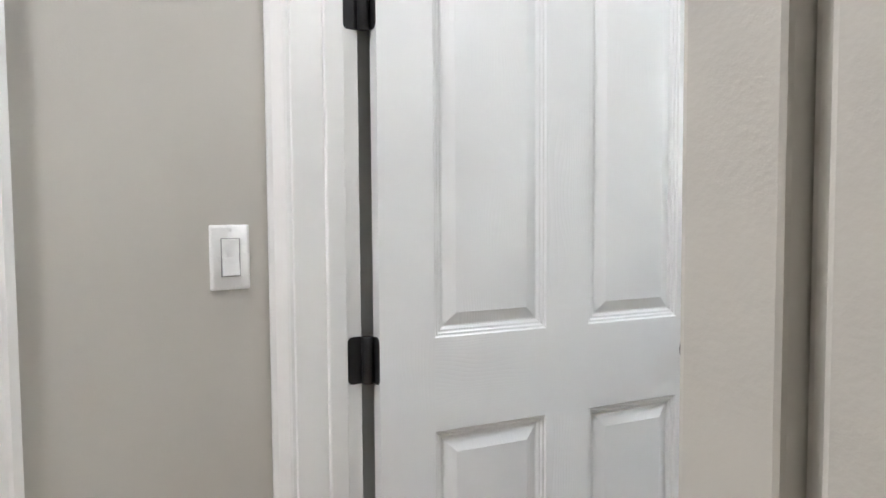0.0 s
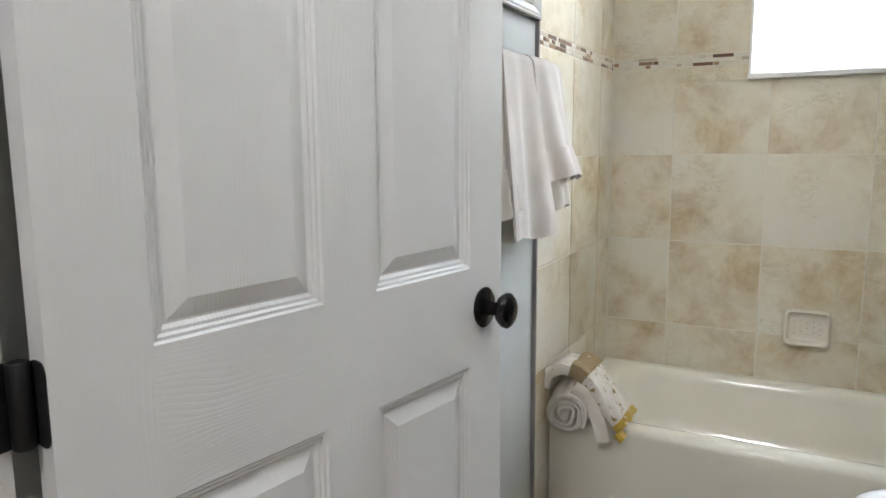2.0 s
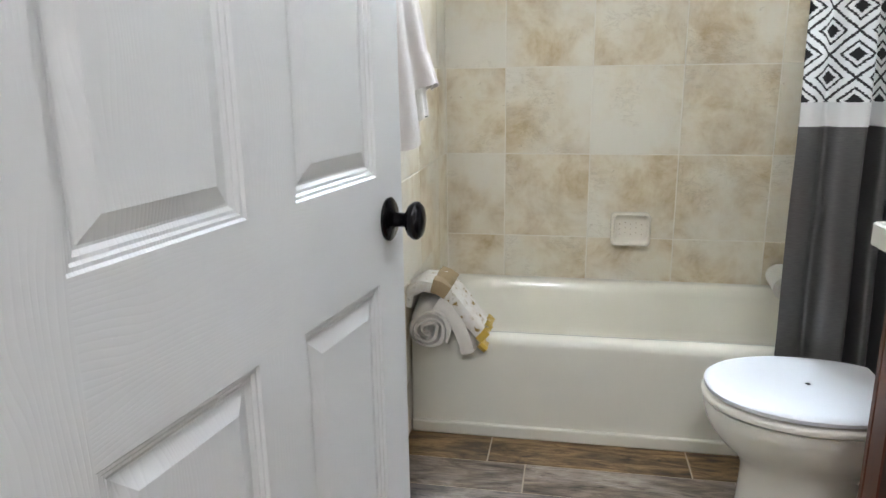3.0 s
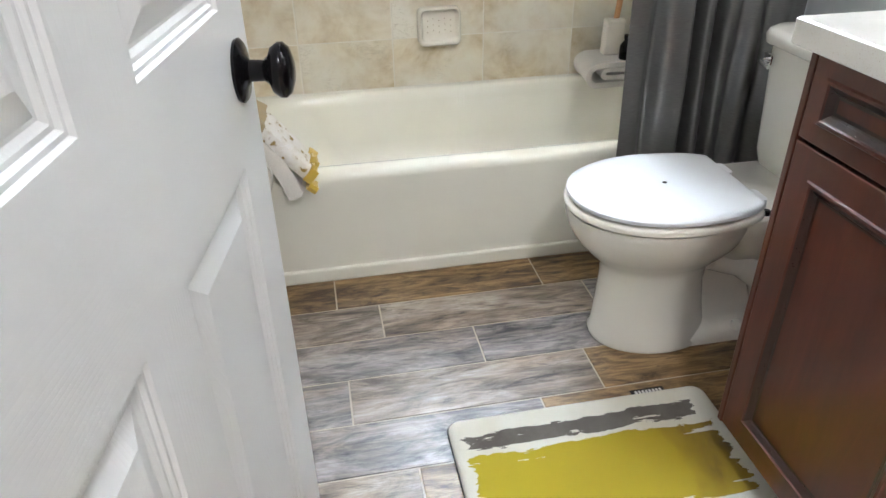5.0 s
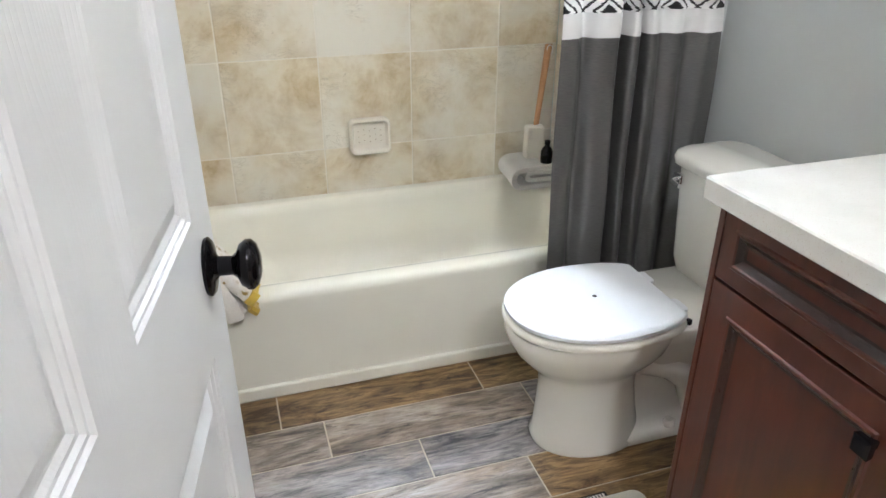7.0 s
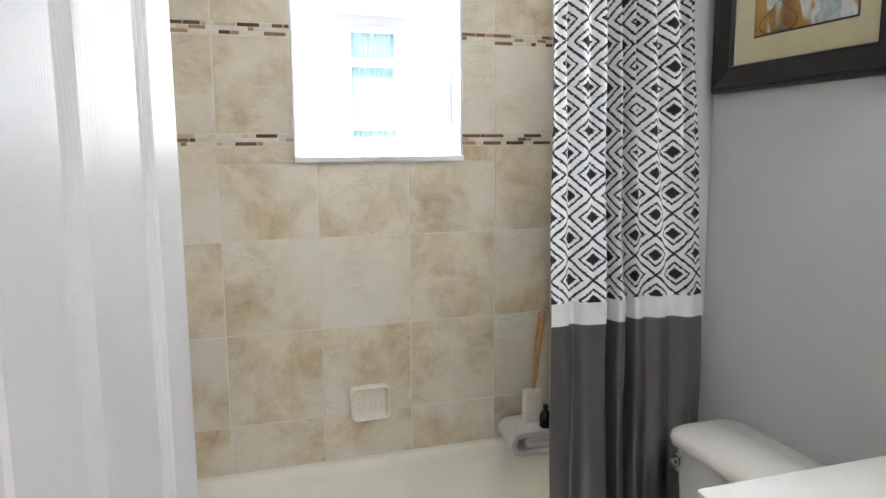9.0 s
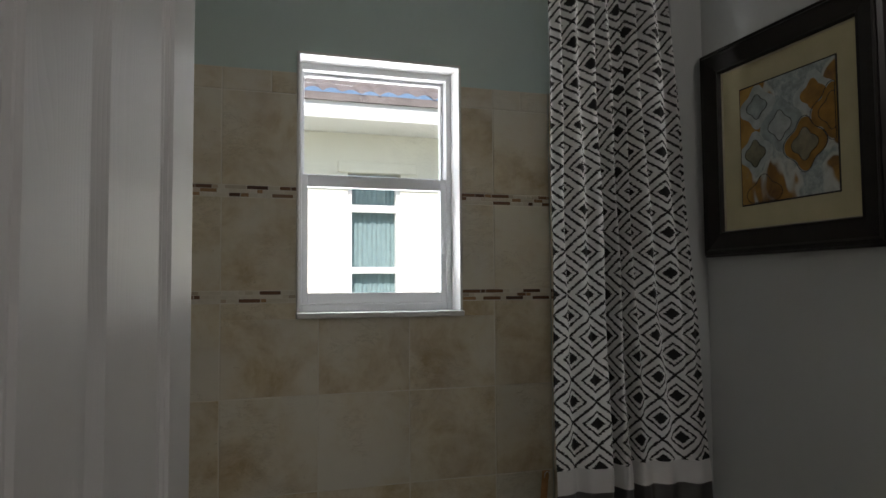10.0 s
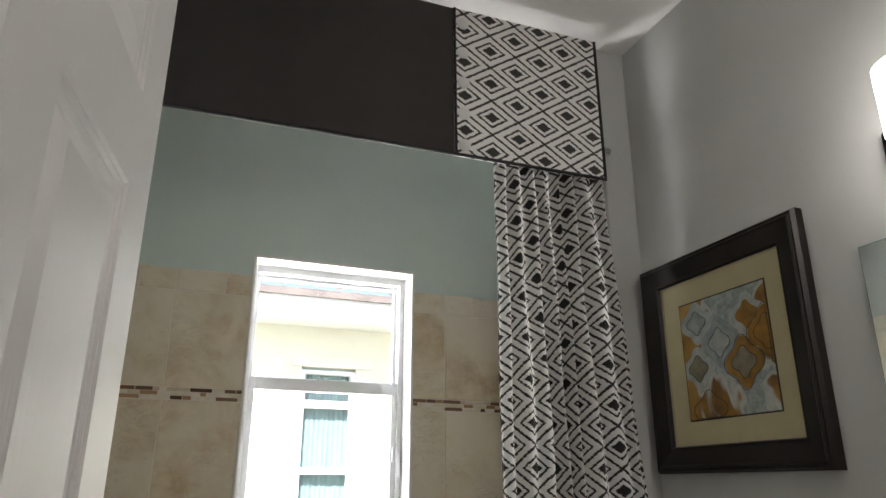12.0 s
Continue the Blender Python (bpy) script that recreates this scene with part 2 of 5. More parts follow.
def ikat(name, width=0.170, height=0.112, thin=False, line=(0.038, 0.035, 0.034), ring=(0.250, 0.303), edge=0.470):
    """Cloth print: dark diamonds in rings inside a lattice of ragged lines, by the cloth's own metres."""
    m, t, b = nodes_of(name)
    uv = t.nodes.new("ShaderNodeTexCoord").outputs["UV"]
    sep = t.nodes.new("ShaderNodeSeparateXYZ")
    t.links.new(uv, sep.inputs[0])
    frayed = noise_tex(t, coords_uv(t, uv, (45, 300, 1)), 1.0, 1)
    shift = calc(t, 'MULTIPLY', calc(t, 'SUBTRACT', frayed, 0.5), 0.017)
    u = calc(t, 'DIVIDE', calc(t, 'ADD', sep.outputs[0], shift), width)
    w = calc(t, 'DIVIDE', sep.outputs[1], height)
    dist = []
    for op in ('ADD', 'SUBTRACT'):
        f = calc(t, 'FRACT', calc(t, 'ADD', calc(t, op, u, w), 100.0))
        dist.append(calc(t, 'ABSOLUTE', calc(t, 'SUBTRACT', f, 0.5)))
    d = calc(t, 'MAXIMUM', *dist)
    weave = noise_tex(t, coords_uv(t, uv, (900, 900, 1)), 1.0, 1)
    dark, white = (0.038, 0.035, 0.034), (0.84, 0.83, 0.81)
    c = ramp(t, d, ((0.0, dark), (0.145, dark), (0.160, white), (ring[0] - 0.012, white), (ring[0], line), (ring[1], line), (ring[1] + 0.012, white), (edge - 0.012, white), (edge, line)))
    t.links.new(blend(t, 0.12, c, ramp(t, weave, ((0.3, (0.4,) * 3), (0.7, (1, 1, 1)))), 'MULTIPLY'), b.inputs["Base Color"])
    b.inputs["Roughness"].default_value = 0.85
    b.inputs["Sheen Weight"].default_value = 0.15
    bumped(t, b, weave, 0.1, 0.0006)
    if thin:
        let_light_through(t, b, c, 0.55)
    return m


def let_light_through(t, bsdf, colour, share):
    """Thin cloth: part of the light passes on through it."""
    tr = t.nodes.new("ShaderNodeBsdfTranslucent")
    if isinstance(colour, tuple):
        tr.inputs[0].default_value = (*colour, 1)
    else:
        t.links.new(colour, tr.inputs[0])
    mix = t.nodes.new("ShaderNodeMixShader")
    mix.inputs[0].default_value = share
    t.links.new(bsdf.outputs[0], mix.inputs[1])
    t.links.new(tr.outputs[0], mix.inputs[2])
    t.links.new(mix.outputs[0], t.nodes["Material Output"].inputs[0])


def coords_uv(t, uv, scale):
    mp = t.nodes.new("ShaderNodeMapping")
    mp.inputs["Scale"].default_value = scale
    t.links.new(uv, mp.inputs[0])
    return mp.outputs[0]


def cloth(name, c, rough=0.9, fuzz=0.5, scale=700.0, vary=0.12, sheen=0.4):
    m, t, b = nodes_of(name)
    v = coords(t, world_space=True)
    nap, wide = noise_tex(t, v, scale, 2), noise_tex(t, v, 14, 4)
    tone = ramp(t, wide, ((0.3, tuple(x * (1 - vary) for x in c)), (0.7, tuple(min(1, x * (1 + vary)) for x in c))))
    t.links.new(blend(t, 0.3, tone, ramp(t, nap, ((0.3, (0.6,) * 3), (0.7, (1, 1, 1)))), 'MULTIPLY'), b.inputs["Base Color"])
    b.inputs["Roughness"].default_value = rough
    b.inputs["Sheen Weight"].default_value = sheen
    bumped(t, b, nap, fuzz, 0.002)
    return m


def satin():
    m, t, b = nodes_of("charcoal_satin_cloth")
    uv = t.nodes.new("ShaderNodeTexCoord").outputs["UV"]
    thread = noise_tex(t, coords_uv(t, uv, (40, 500, 1)), 1.0, 3)
    t.links.new(ramp(t, thread, ((0.3, (0.120, 0.117, 0.112)), (0.7, (0.165, 0.160, 0.152)))), b.inputs["Base Color"])
    b.inputs["Roughness"].default_value = 0.30
    b.inputs["Metallic"].default_value = 0.5
    b.inputs["Specular IOR Level"].default_value = 0.8
    bumped(t, b, thread, 0.03, 0.0005)
    return m


def quartz():
    m, t, b = nodes_of("cream_quartz_counter")
    v = coords(t, world_space=True)
    speck = noise_tex(t, v, 420, 2)
    wide = noise_tex(t, v, 9, 4)
    c = ramp(t, wide, ((0.3, (0.57, 0.545, 0.49)), (0.7, (0.63, 0.605, 0.555))))
    t.links.new(blend(t, ramp(t, speck, ((0.30, (0.8,) * 3), (0.37, (0, 0, 0)))), c, (0.46, 0.39, 0.30)), b.inputs["Base Color"])
    b.inputs["Roughness"].default_value = 0.22
    return m


def artwork():
    m, t, b = nodes_of("abstract_print")
    v = coords(t, world_space=True)
    warp = noise_tex(t, v, 9, 4, 0.6, 0.4)
    mid = t.nodes.new("ShaderNodeSeparateXYZ")
    t.links.new(v, mid.inputs[0])
    off = calc(t, 'ABSOLUTE', calc(t, 'ADD', mid.outputs[1], 1.095))
    side = calc(t, 'ADD', noise_tex(t, coords(t, (1, 1.4, 1.0), world_space=True), 7.5, 2, 0.5, 0.6), calc(t, 'MULTIPLY', calc(t, 'SUBTRACT', off, 0.085), 1.7))
    blue = ramp(t, noise_tex(t, v, 55, 6, 0.7), ((0.3, (0.16, 0.19, 0.19)), (0.55, (0.33, 0.38, 0.38)), (0.75, (0.52, 0.55, 0.53))))
    rust = ramp(t, warp, ((0.3, (0.11, 0.045, 0.010)), (0.5, (0.30, 0.15, 0.022)), (0.7, (0.46, 0.28, 0.055))))
    c = blend(t, ramp(t, side, ((0.50, (0, 0, 0)), (0.56, (1, 1, 1)))), blue, rust)
    rim_line = ramp(t, side, ((0.44, (0, 0, 0)), (0.48, (0.9,) * 3), (0.52, (0.9,) * 3), (0.55, (0, 0, 0))))
    c = blend(t, calc(t, 'MULTIPLY', rim_line, 0.6), c, (0.62, 0.64, 0.58))
    t.links.new(c, b.inputs["Base Color"])
    b.inputs["Roughness"].default_value = 0.5
    return m


def mat_pile():
    """Bath mat pile: cream ground with a ragged grey stroke and a broad yellow one."""
    m, t, b = nodes_of("printed_mat_pile")
    v = coords(t)
    sep = t.nodes.new("ShaderNodeSeparateXYZ")
    t.links.new(v, sep.inputs[0])
    wob = calc(t, 'MULTIPLY', calc(t, 'SUBTRACT', noise_tex(t, coords(t, (3, 10, 1)), 2.2, 6, 0.65), 0.5), 0.060)
    tongue = calc(t, 'MULTIPLY', calc(t, 'SUBTRACT', noise_tex(t, coords(t, (4, 24, 1)), 1.6, 6, 0.62, 0.4), 0.5), 0.095)
    y = calc(t, 'ADD', calc(t, 'ADD', sep.outputs[1], wob), calc(t, 'MULTIPLY', tongue, 0.45))
    xx = calc(t, 'ADD', sep.outputs[0], calc(t, 'MULTIPLY', tongue, 0.9))

    def stroke(y0, y1, x0, x1):
        a = calc(t, 'MULTIPLY', calc(t, 'GREATER_THAN', y, y0), calc(t, 'LESS_THAN', y, y1))
        return calc(t, 'MULTIPLY', a, calc(t, 'MULTIPLY', calc(t, 'GREATER_THAN', xx, x0), calc(t, 'LESS_THAN', xx, x1)))
    tear = calc(t, 'LESS_THAN', noise_tex(t, coords(t, (2.2, 17, 1)), 2.4, 5, 0.6, 0.5), 0.615)
    pile = noise_tex(t, v, 900, 2)
    wide = noise_tex(t, coords(t, (2, 1, 1)), 6, 4)
    cream = ramp(t, wide, ((0.3, (0.80, 0.76, 0.62)), (0.7, (0.87, 0.85, 0.76))))
    grey = ramp(t, wide, ((0.35, (0.115, 0.095, 0.078)), (0.65, (0.19, 0.17, 0.145))))
    gold = ramp(t, calc(t, 'ADD', calc(t, 'MULTIPLY', wide, 0.35), calc(t, 'SUBTRACT', 0.12, sep.outputs[0])), ((0.0, (0.15, 0.095, 0.022)), (0.07, (0.36, 0.24, 0.012)), (0.17, (0.52, 0.385, 0.010)), (0.5, (0.56, 0.44, 0.012))))
    c = blend(t, calc(t, 'MULTIPLY', stroke(0.123, 0.168, -0.275, 0.245), tear), cream, grey)
    edge = calc(t, 'MAXIMUM', tear, calc(t, 'LESS_THAN', calc(t, 'ABSOLUTE', calc(t, 'SUBTRACT', sep.outputs[1], 0.01)), 0.065))
    c = blend(t, calc(t, 'MULTIPLY', stroke(-0.088, 0.104, -0.272, 0.268), edge), c, gold)
    c = blend(t, calc(t, 'MULTIPLY', stroke(-0.168, -0.125, -0.245, 0.275), tear), c, grey)
    t.links.new(blend(t, 0.35, c, ramp(t, pile, ((0.3, (0.55,) * 3), (0.7, (1, 1, 1)))), 'MULTIPLY'), b.inputs["Base Color"])
    b.inputs["Roughness"].default_value = 0.95
    b.inputs["Sheen Weight"].default_value = 0.04
    bumped(t, b, pile, 0.8, 0.004)
    return m


def hem_towel():
    """Cream hand towel printed with small flowers."""
    m, t, b = nodes_of("flowered_hand_towel")
    v = coords(t, world_space=True)
    nap = noise_tex(t, v, 800, 2)
    fl = noise_tex(t, v, 48, 3)
    c = ramp(t, fl, ((0.33, (0.35, 0.24, 0.08)), (0.38, (0.76, 0.70, 0.61)), (0.55, (0.83, 0.79, 0.73)), (0.66, (0.83, 0.79, 0.73)), (0.70, (0.66, 0.60, 0.53))))
    t.links.new(blend(t, 0.3, c, ramp(t, nap, ((0.3, (0.6,) * 3), (0.7, (1, 1, 1)))), 'MULTIPLY'), b.inputs["Base Color"])
    b.inputs["Roughness"].default_value = 0.95
    bumped(t, b, nap, 0.5, 0.002)
    return m


def glass():
    m, t, b = nodes_of("window_glass")
    b.inputs["Transmission Weight"].default_value, b.inputs["Roughness"].default_value = 1.0, 0.0
    b.inputs["IOR"].default_value = 1.45
    b.inputs["Base Color"].default_value = (0.97, 1.0, 0.99, 1)
    return m


def mirror():
    m, t, b = nodes_of("silvered_mirror")
    b.inputs["Metallic"].default_value, b.inputs["Roughness"].default_value = 1.0, 0.01
    b.inputs["Base Color"].default_value = (0.86, 0.90, 0.88, 1)
    return m


def glow(name, c, strength):
    m, t, b = nodes_of(name)
    b.inputs["Base Color"].default_value = (0.85, 0.85, 0.83, 1)
    b.inputs["Emission Color"].default_value, b.inputs["Emission Strength"].default_value = (*c, 1), strength
    b.inputs["Roughness"].default_value = 0.3
    return m


M_WALL = paint("grey_green_wall_paint", (0.535, 0.55, 0.538), 0.75, 0.03, 2.5, 0.25, 260, 0, 0, 0.3)
# Wall paint for the alcove: greener, with its brighter light put into the colour.
M_ALCOVE = paint("alcove_paint_with_light", (0.62, 0.735, 0.69), 0.55, 0.03, 2.5, 0.25, 260)
M_HALL = paint("greige_wall_paint", (0.50, 0.48, 0.437), 0.62, 0.03, 2.5, 0.12, 260)
M_CEIL = paint("white_ceiling_paint", (0.80, 0.79, 0.78), 0.8, 0.03, 4, 0.5, 120)
M_TRIM = paint("white_trim_paint", (0.80, 0.795, 0.78), 0.38, 0.02, 4, 0.06, 90)
M_DOOR = door_paint("white_grained_door_paint", False, 0.22)
M_DOORRAIL = door_paint("white_grained_rail_paint", True, 0.13)
M_DOORSTILE = door_paint("white_grained_stile_paint", False, 0.09)
M_BLACK = paint("oil_rubbed_bronze", (0.010, 0.009, 0.010), 0.17, 0.2, 12, 0.03, 200, 0.6)
M_HINGE = paint("matt_black_hinge", (0.010, 0.0095, 0.010), 0.55, 0.15, 12, 0.05, 200, 0.3)
M_TILE = travertine()
M_GROUT = paint("ivory_grout", (0.74, 0.70, 0.61), 0.85, 0.08, 12, 0.4, 500)
M_EDGE = paint("shaded_tile_edge_grey", (0.34, 0.32, 0.31), 0.5, 0.1, 12, 0.05, 200, 0.3)
M_FGROUT = paint("sand_floor_grout", (0.52, 0.44, 0.34), 0.9, 0.08, 12, 0.4, 500)
M_BROWN = plank_tile("brown_wood_look_tile", 0.5, (0.012, 0.007, 0.004), (0.16, 0.088, 0.030), (0.46, 0.30, 0.13))
M_BEIGE = plank_tile("beige_wood_look_tile", 0.50, (0.050, 0.036, 0.027), (0.29, 0.23, 0.175), (0.51, 0.44, 0.365))
M_SLATE = plank_tile("slate_grey_wood_look_tile", 0.38, (0.035, 0.034, 0.041), (0.22, 0.20, 0.193), (0.46, 0.41, 0.37))
M_MOS = mosaic("mosaic_stone", ((0.0, (0.085, 0.038, 0.018)), (0.20, (0.22, 0.11, 0.05)), (0.26, (0.68, 0.62, 0.50)), (0.76, (0.77, 0.73, 0.64)), (0.84, (0.42, 0.25, 0.12)), (1.0, (0.33, 0.20, 0.10))))
M_TUB = paint("white_tub_enamel", (0.82, 0.795, 0.69), 0.15, 0.02, 3, 0.0, 200, 0, 0.25)
M_CHINA = paint("white_glazed_china", (0.77, 0.75, 0.68), 0.09, 0.02, 4, 0.0, 200, 0, 0.5)
M_LID = paint("white_toilet_seat_plastic", (0.70, 0.708, 0.72), 0.34, 0.01, 4, 0.0, 200)
M_SEAT = paint("cream_seat_plastic", (0.78, 0.75, 0.66), 0.22, 0.01, 4, 0.0, 200)
M_CHROME = paint("polished_chrome", (0.8, 0.8, 0.8), 0.08, 0.02, 8, 0.0, 200, 1.0)
M_WOOD = cherry_wood()
M_QUARTZ = quartz()
M_PRINT = ikat("ikat_print_cloth")
M_SHEERPRINT = ikat("thin_ikat_print_cloth", thin=True, line=(0.048, 0.045, 0.044), ring=(0.252, 0.303), edge=0.469)
M_BAND = cloth("white_band_cloth", (0.74, 0.73, 0.71), 0.8, 0.15, 1200, 0.03, 0.1)
M_SATIN = satin()
M_GLAZE = paint("dark_wood_glaze", (0.030, 0.010, 0.006), 0.3, 0.2, 20, 0.0)
M_SILVER = paint("brushed_silver", (0.50, 0.49, 0.48), 0.32, 0.05, 20, 0.03, 200, 0.7)
M_SOAP = paint("ivory_ceramic", (0.77, 0.72, 0.62), 0.2, 0.04, 14, 0.02)
M_DARKBOARD = cloth("dark_valance_cloth", (0.034, 0.030, 0.028), 0.75, 0.15, 900, 0.1, 0.15)
M_PIPING = paint("black_piping", (0.012, 0.011, 0.011), 0.6)
M_TOWEL = cloth("beige_terry_towel", (0.73, 0.66, 0.61), 0.95, 1.0, 330, 0.06, 0.5)
M_TOWEL2 = cloth("cream_terry_towel", (0.83, 0.78, 0.70), 0.95, 1.0, 330, 0.06, 0.5)
M_TOWEL3 = hem_towel()
M_YELLOW = cloth("yellow_trim_cloth", (0.62, 0.42, 0.06), 0.9, 0.6, 700, 0.08)
M_GREYTOWEL = cloth("pale_grey_towel", (0.68, 0.655, 0.61), 0.95, 0.9, 330, 0.05, 0.5)
M_STRAP = paint("brown_paper_band", (0.34, 0.25, 0.13), 0.6)
M_ESPRESSO = paint("espresso_frame_wood", (0.013, 0.010, 0.008), 0.42, 0.2, 20, 0.1, 120, 0, 0.0, 0.3)
M_MATBOARD = paint("cream_matboard", (0.47, 0.425, 0.255), 0.8, 0.05, 14, 0.2, 400)
M_ART = artwork()
M_ARTPALE = paint("pale_blue_grey_print", (0.40, 0.44, 0.43), 0.6, 0.22, 30, 0.0)
M_ARTGREY = paint("blue_grey_print", (0.29, 0.34, 0.34), 0.6, 0.28, 34, 0.0)
M_ARTRUST = paint("rust_print", (0.30, 0.155, 0.025), 0.6, 0.35, 26, 0.0)
M_ARTOLIVE = paint("olive_grey_print", (0.21, 0.20, 0.13), 0.6, 0.35, 30, 0.0)
M_PALEART = paint("pale_watercolour_print", (0.66, 0.68, 0.69), 0.6, 0.14, 9, 0.05, 300)
M_WHITEBOARD = paint("white_matboard", (0.82, 0.82, 0.81), 0.7, 0.02)
M_INK = paint("dark_ink_line", (0.02, 0.017, 0.013), 0.6)
M_VINYL = paint("white_window_vinyl", (0.80, 0.81, 0.82), 0.35, 0.02, 6, 0.03)
M_MARBLE = paint("white_marble_sill", (0.78, 0.77, 0.75), 0.25, 0.05, 18, 0.0)
M_GLASS = glass()
M_MIRROR = mirror()
M_MIRROREDGE = paint("green_glass_edge", (0.10, 0.22, 0.17), 0.15)
M_SHADE = glow("opal_lamp_glass", (1.0, 0.97, 0.93), 3.0)
M_HALLGLOW = glow("hall_fill_glow", (1.0, 0.97, 0.94), 10.8)
M_BRUSHWOOD = paint("pale_beech_wood", (0.52, 0.27, 0.12), 0.5, 0.12, 30, 0.1, 150)
M_BRISTLE = cloth("ivory_brush_block", (0.80, 0.75, 0.66), 0.9, 0.3, 900, 0.05)
M_SWITCH = paint("white_switch_plastic", (0.80, 0.80, 0.79), 0.28, 0.01)
M_STUCCO = paint("cream_stucco", (0.80, 0.76, 0.66), 0.9, 0.05, 3, 0.6, 60)
M_FASCIA = paint("white_fascia_paint", (0.82, 0.81, 0.79), 0.6, 0.03)
M_ROOF = paint("clay_roof_tile", (0.20, 0.168, 0.162), 0.8, 0.15, 5, 0.4, 60)
M_DRAPE = cloth("pale_blue_drape", (0.21, 0.30, 0.31), 0.9, 0.2, 300, 0.1)
M_GROUND = paint("pale_gravel_ground", (0.25, 0.25, 0.21), 0.95, 0.3, 2, 0.6, 40)
M_MATPILE = mat_pile()
M_MATBACK = paint("black_mat_backing", (0.015, 0.015, 0.016), 0.8)

# ---- large structure ----
floor = shell("floor", boxes((-0.3, XR + 0.1, YD, 0.2, -0.12, -0.002)), M_FGROUT, "wood-look plank tile floor with sand grout")
floor_hall = shell("floor_hall", boxes((-1.2, 2.6, -5.2, YD, -0.12, -0.002)), M_FGROUT, "tiled hall floor outside the bathroom")
ceiling = shell("ceiling", boxes((-1.2, 2.6, -5.2, 0.22, ZC, ZC + 0.12)), M_CEIL, "white painted flat ceiling")
wall_left = shell("wall_left", boxes((-0.16, XL - 0.012, YD, 0.0, 0, ZC)), M_WALL, "grey-green painted bathroom wall, tiled beside the tub")
wall_right = shell("wall_right", boxes((XR, XR + 0.12, YD, 0.2, 0, ZC)), M_WALL, "grey-green painted wall behind toilet and vanity")
wall_wing = shell("wall_wing", boxes((XW + 0.012, XR, YW, 0.01, 0, ZC)), M_WALL, "short painted wing wall at the tub", 0.004)
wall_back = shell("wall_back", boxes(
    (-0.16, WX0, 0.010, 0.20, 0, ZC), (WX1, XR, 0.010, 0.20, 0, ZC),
    (WX0, WX1, 0.010, 0.20, 0, WZ0 - 0.02), (WX0, WX1, 0.010, 0.20, WZ1, ZC)), M_ALCOVE, "tiled back wall with a window opening, its light put into pale green paint above")
wall_door = shell("wall_door", boxes(
    (-1.2, -0.018, YH, YD, 0, ZC), (0.966, XR + 0.12, YH, YD, 0, ZC), (-0.018, 0.966, YH, YD, 2.463, ZC)), M_HALL, "painted wall with the bathroom doorway")
wall_hall = shell("wall_hall", boxes((-0.20, XH, -2.99, YH, 0, ZC), (-0.20, XH, -5.2, -3.83, 0, ZC), (-0.20, XH, -3.83, -2.99, 2.46, ZC)), M_HALL, "greige painted hall wall with a light switch")
wall_hall_side = shell("wall_hall_side", boxes((2.5, 2.6, -5.2, YH, 0, ZC)), M_HALL, "greige painted hall wall")
wall_hall_end = shell("wall_hall_end", boxes((-0.2, 2.6, -5.2, -5.1, 0, ZC)), M_HALL, "greige painted end wall of the hall")
shell("wall_hall_return", boxes((0.936, 0.990, -2.70, YH - 0.001, 0, ZC), (0.990, 1.006, -2.682, YH - 0.001, 0, ZC), (1.006, 2.5, -2.70, YH - 0.001, 0, ZC)), M_HALL, "greige painted return wall beside the doorway", 0.004)
shell("wall_door_reveal", boxes((XR + 0.12, 2.5, YH, YD, 0, ZC)), M_HALL, "greige painted hall wall")


def casing_profile(w):
    """Stepped moulding: offsets across the board and their thickness."""
    return ((0, 0), (0, 0.022), (w * 0.20, 0.024), (w * 0.30, 0.017), (w * 0.55, 0.013), (w * 0.82, 0.010), (w * 0.88, 0.013), (w * 0.97, 0.011), (w, 0.006), (w, 0))


def casing_board(x_in, x_out, y, z0, z1, sign=-1):
    w = x_out - x_in
    ring = [(x_out - w * (a / abs(w)), y + sign * d) for a, d in casing_profile(abs(w))]
    return loft([[(px, py, z) for px, py in ring] for z in (z0, z1)])


def door_frame():
    f = thing("door_1", "white painted door casing and jamb of the bathroom doorway", "", kind="structure")
    part("jamb", boxes((-0.018, 0.0, YH, YD, 0, 2.445)), M_TRIM, f, bevel=0.0015)
    part("jamb", boxes((0.948, 0.966, YH, YD, 0, 2.445)), M_TRIM, f, bevel=0.0015)
    part("head_jamb", boxes((-0.018, 0.966, YH, YD, 2.445, 2.463)), M_TRIM, f, bevel=0.0015)
    part("door_stop", boxes((0.0, 0.011, -2.456, -2.418, 0, 2.445)), M_TRIM, f, bevel=0.003)
    part("door_stop", boxes((0.937, 0.948, -2.456, -2.418, 0, 2.445)), M_TRIM, f, bevel=0.003)
    part("casing", casing_board(-0.006, -0.0675, YH, 0, 2.452), M_TRIM, f)
    part("head_casing", boxes((-0.0675, 0.935, YH - 0.018, YH, 2.454, 2.515)), M_TRIM, f, bevel=0.003)
    for z in (0.251, 0.902, 1.553, 2.204):
        leaf = loft([[(0.0005 + 0.0025 * k, y, zz) for y, zz, _ in rrect(-2.4145, YD + 0.005, z, z + 0.089, 0.010, 0)] for k in (0, 1)])
        part("hinge_leaf", leaf, M_HINGE, f, "black hinge leaf", bevel=0.0006)
        part("hinge_barrel", lathe(((0.010, 0), (0.0115, 0.002), (0.0115, 0.087), (0.010, 0.089)), 16, Matrix.Translation((0.0105, YD + 0.007, z))), M_HINGE, f, "black hinge barrel", True)
    return f


door_frame()

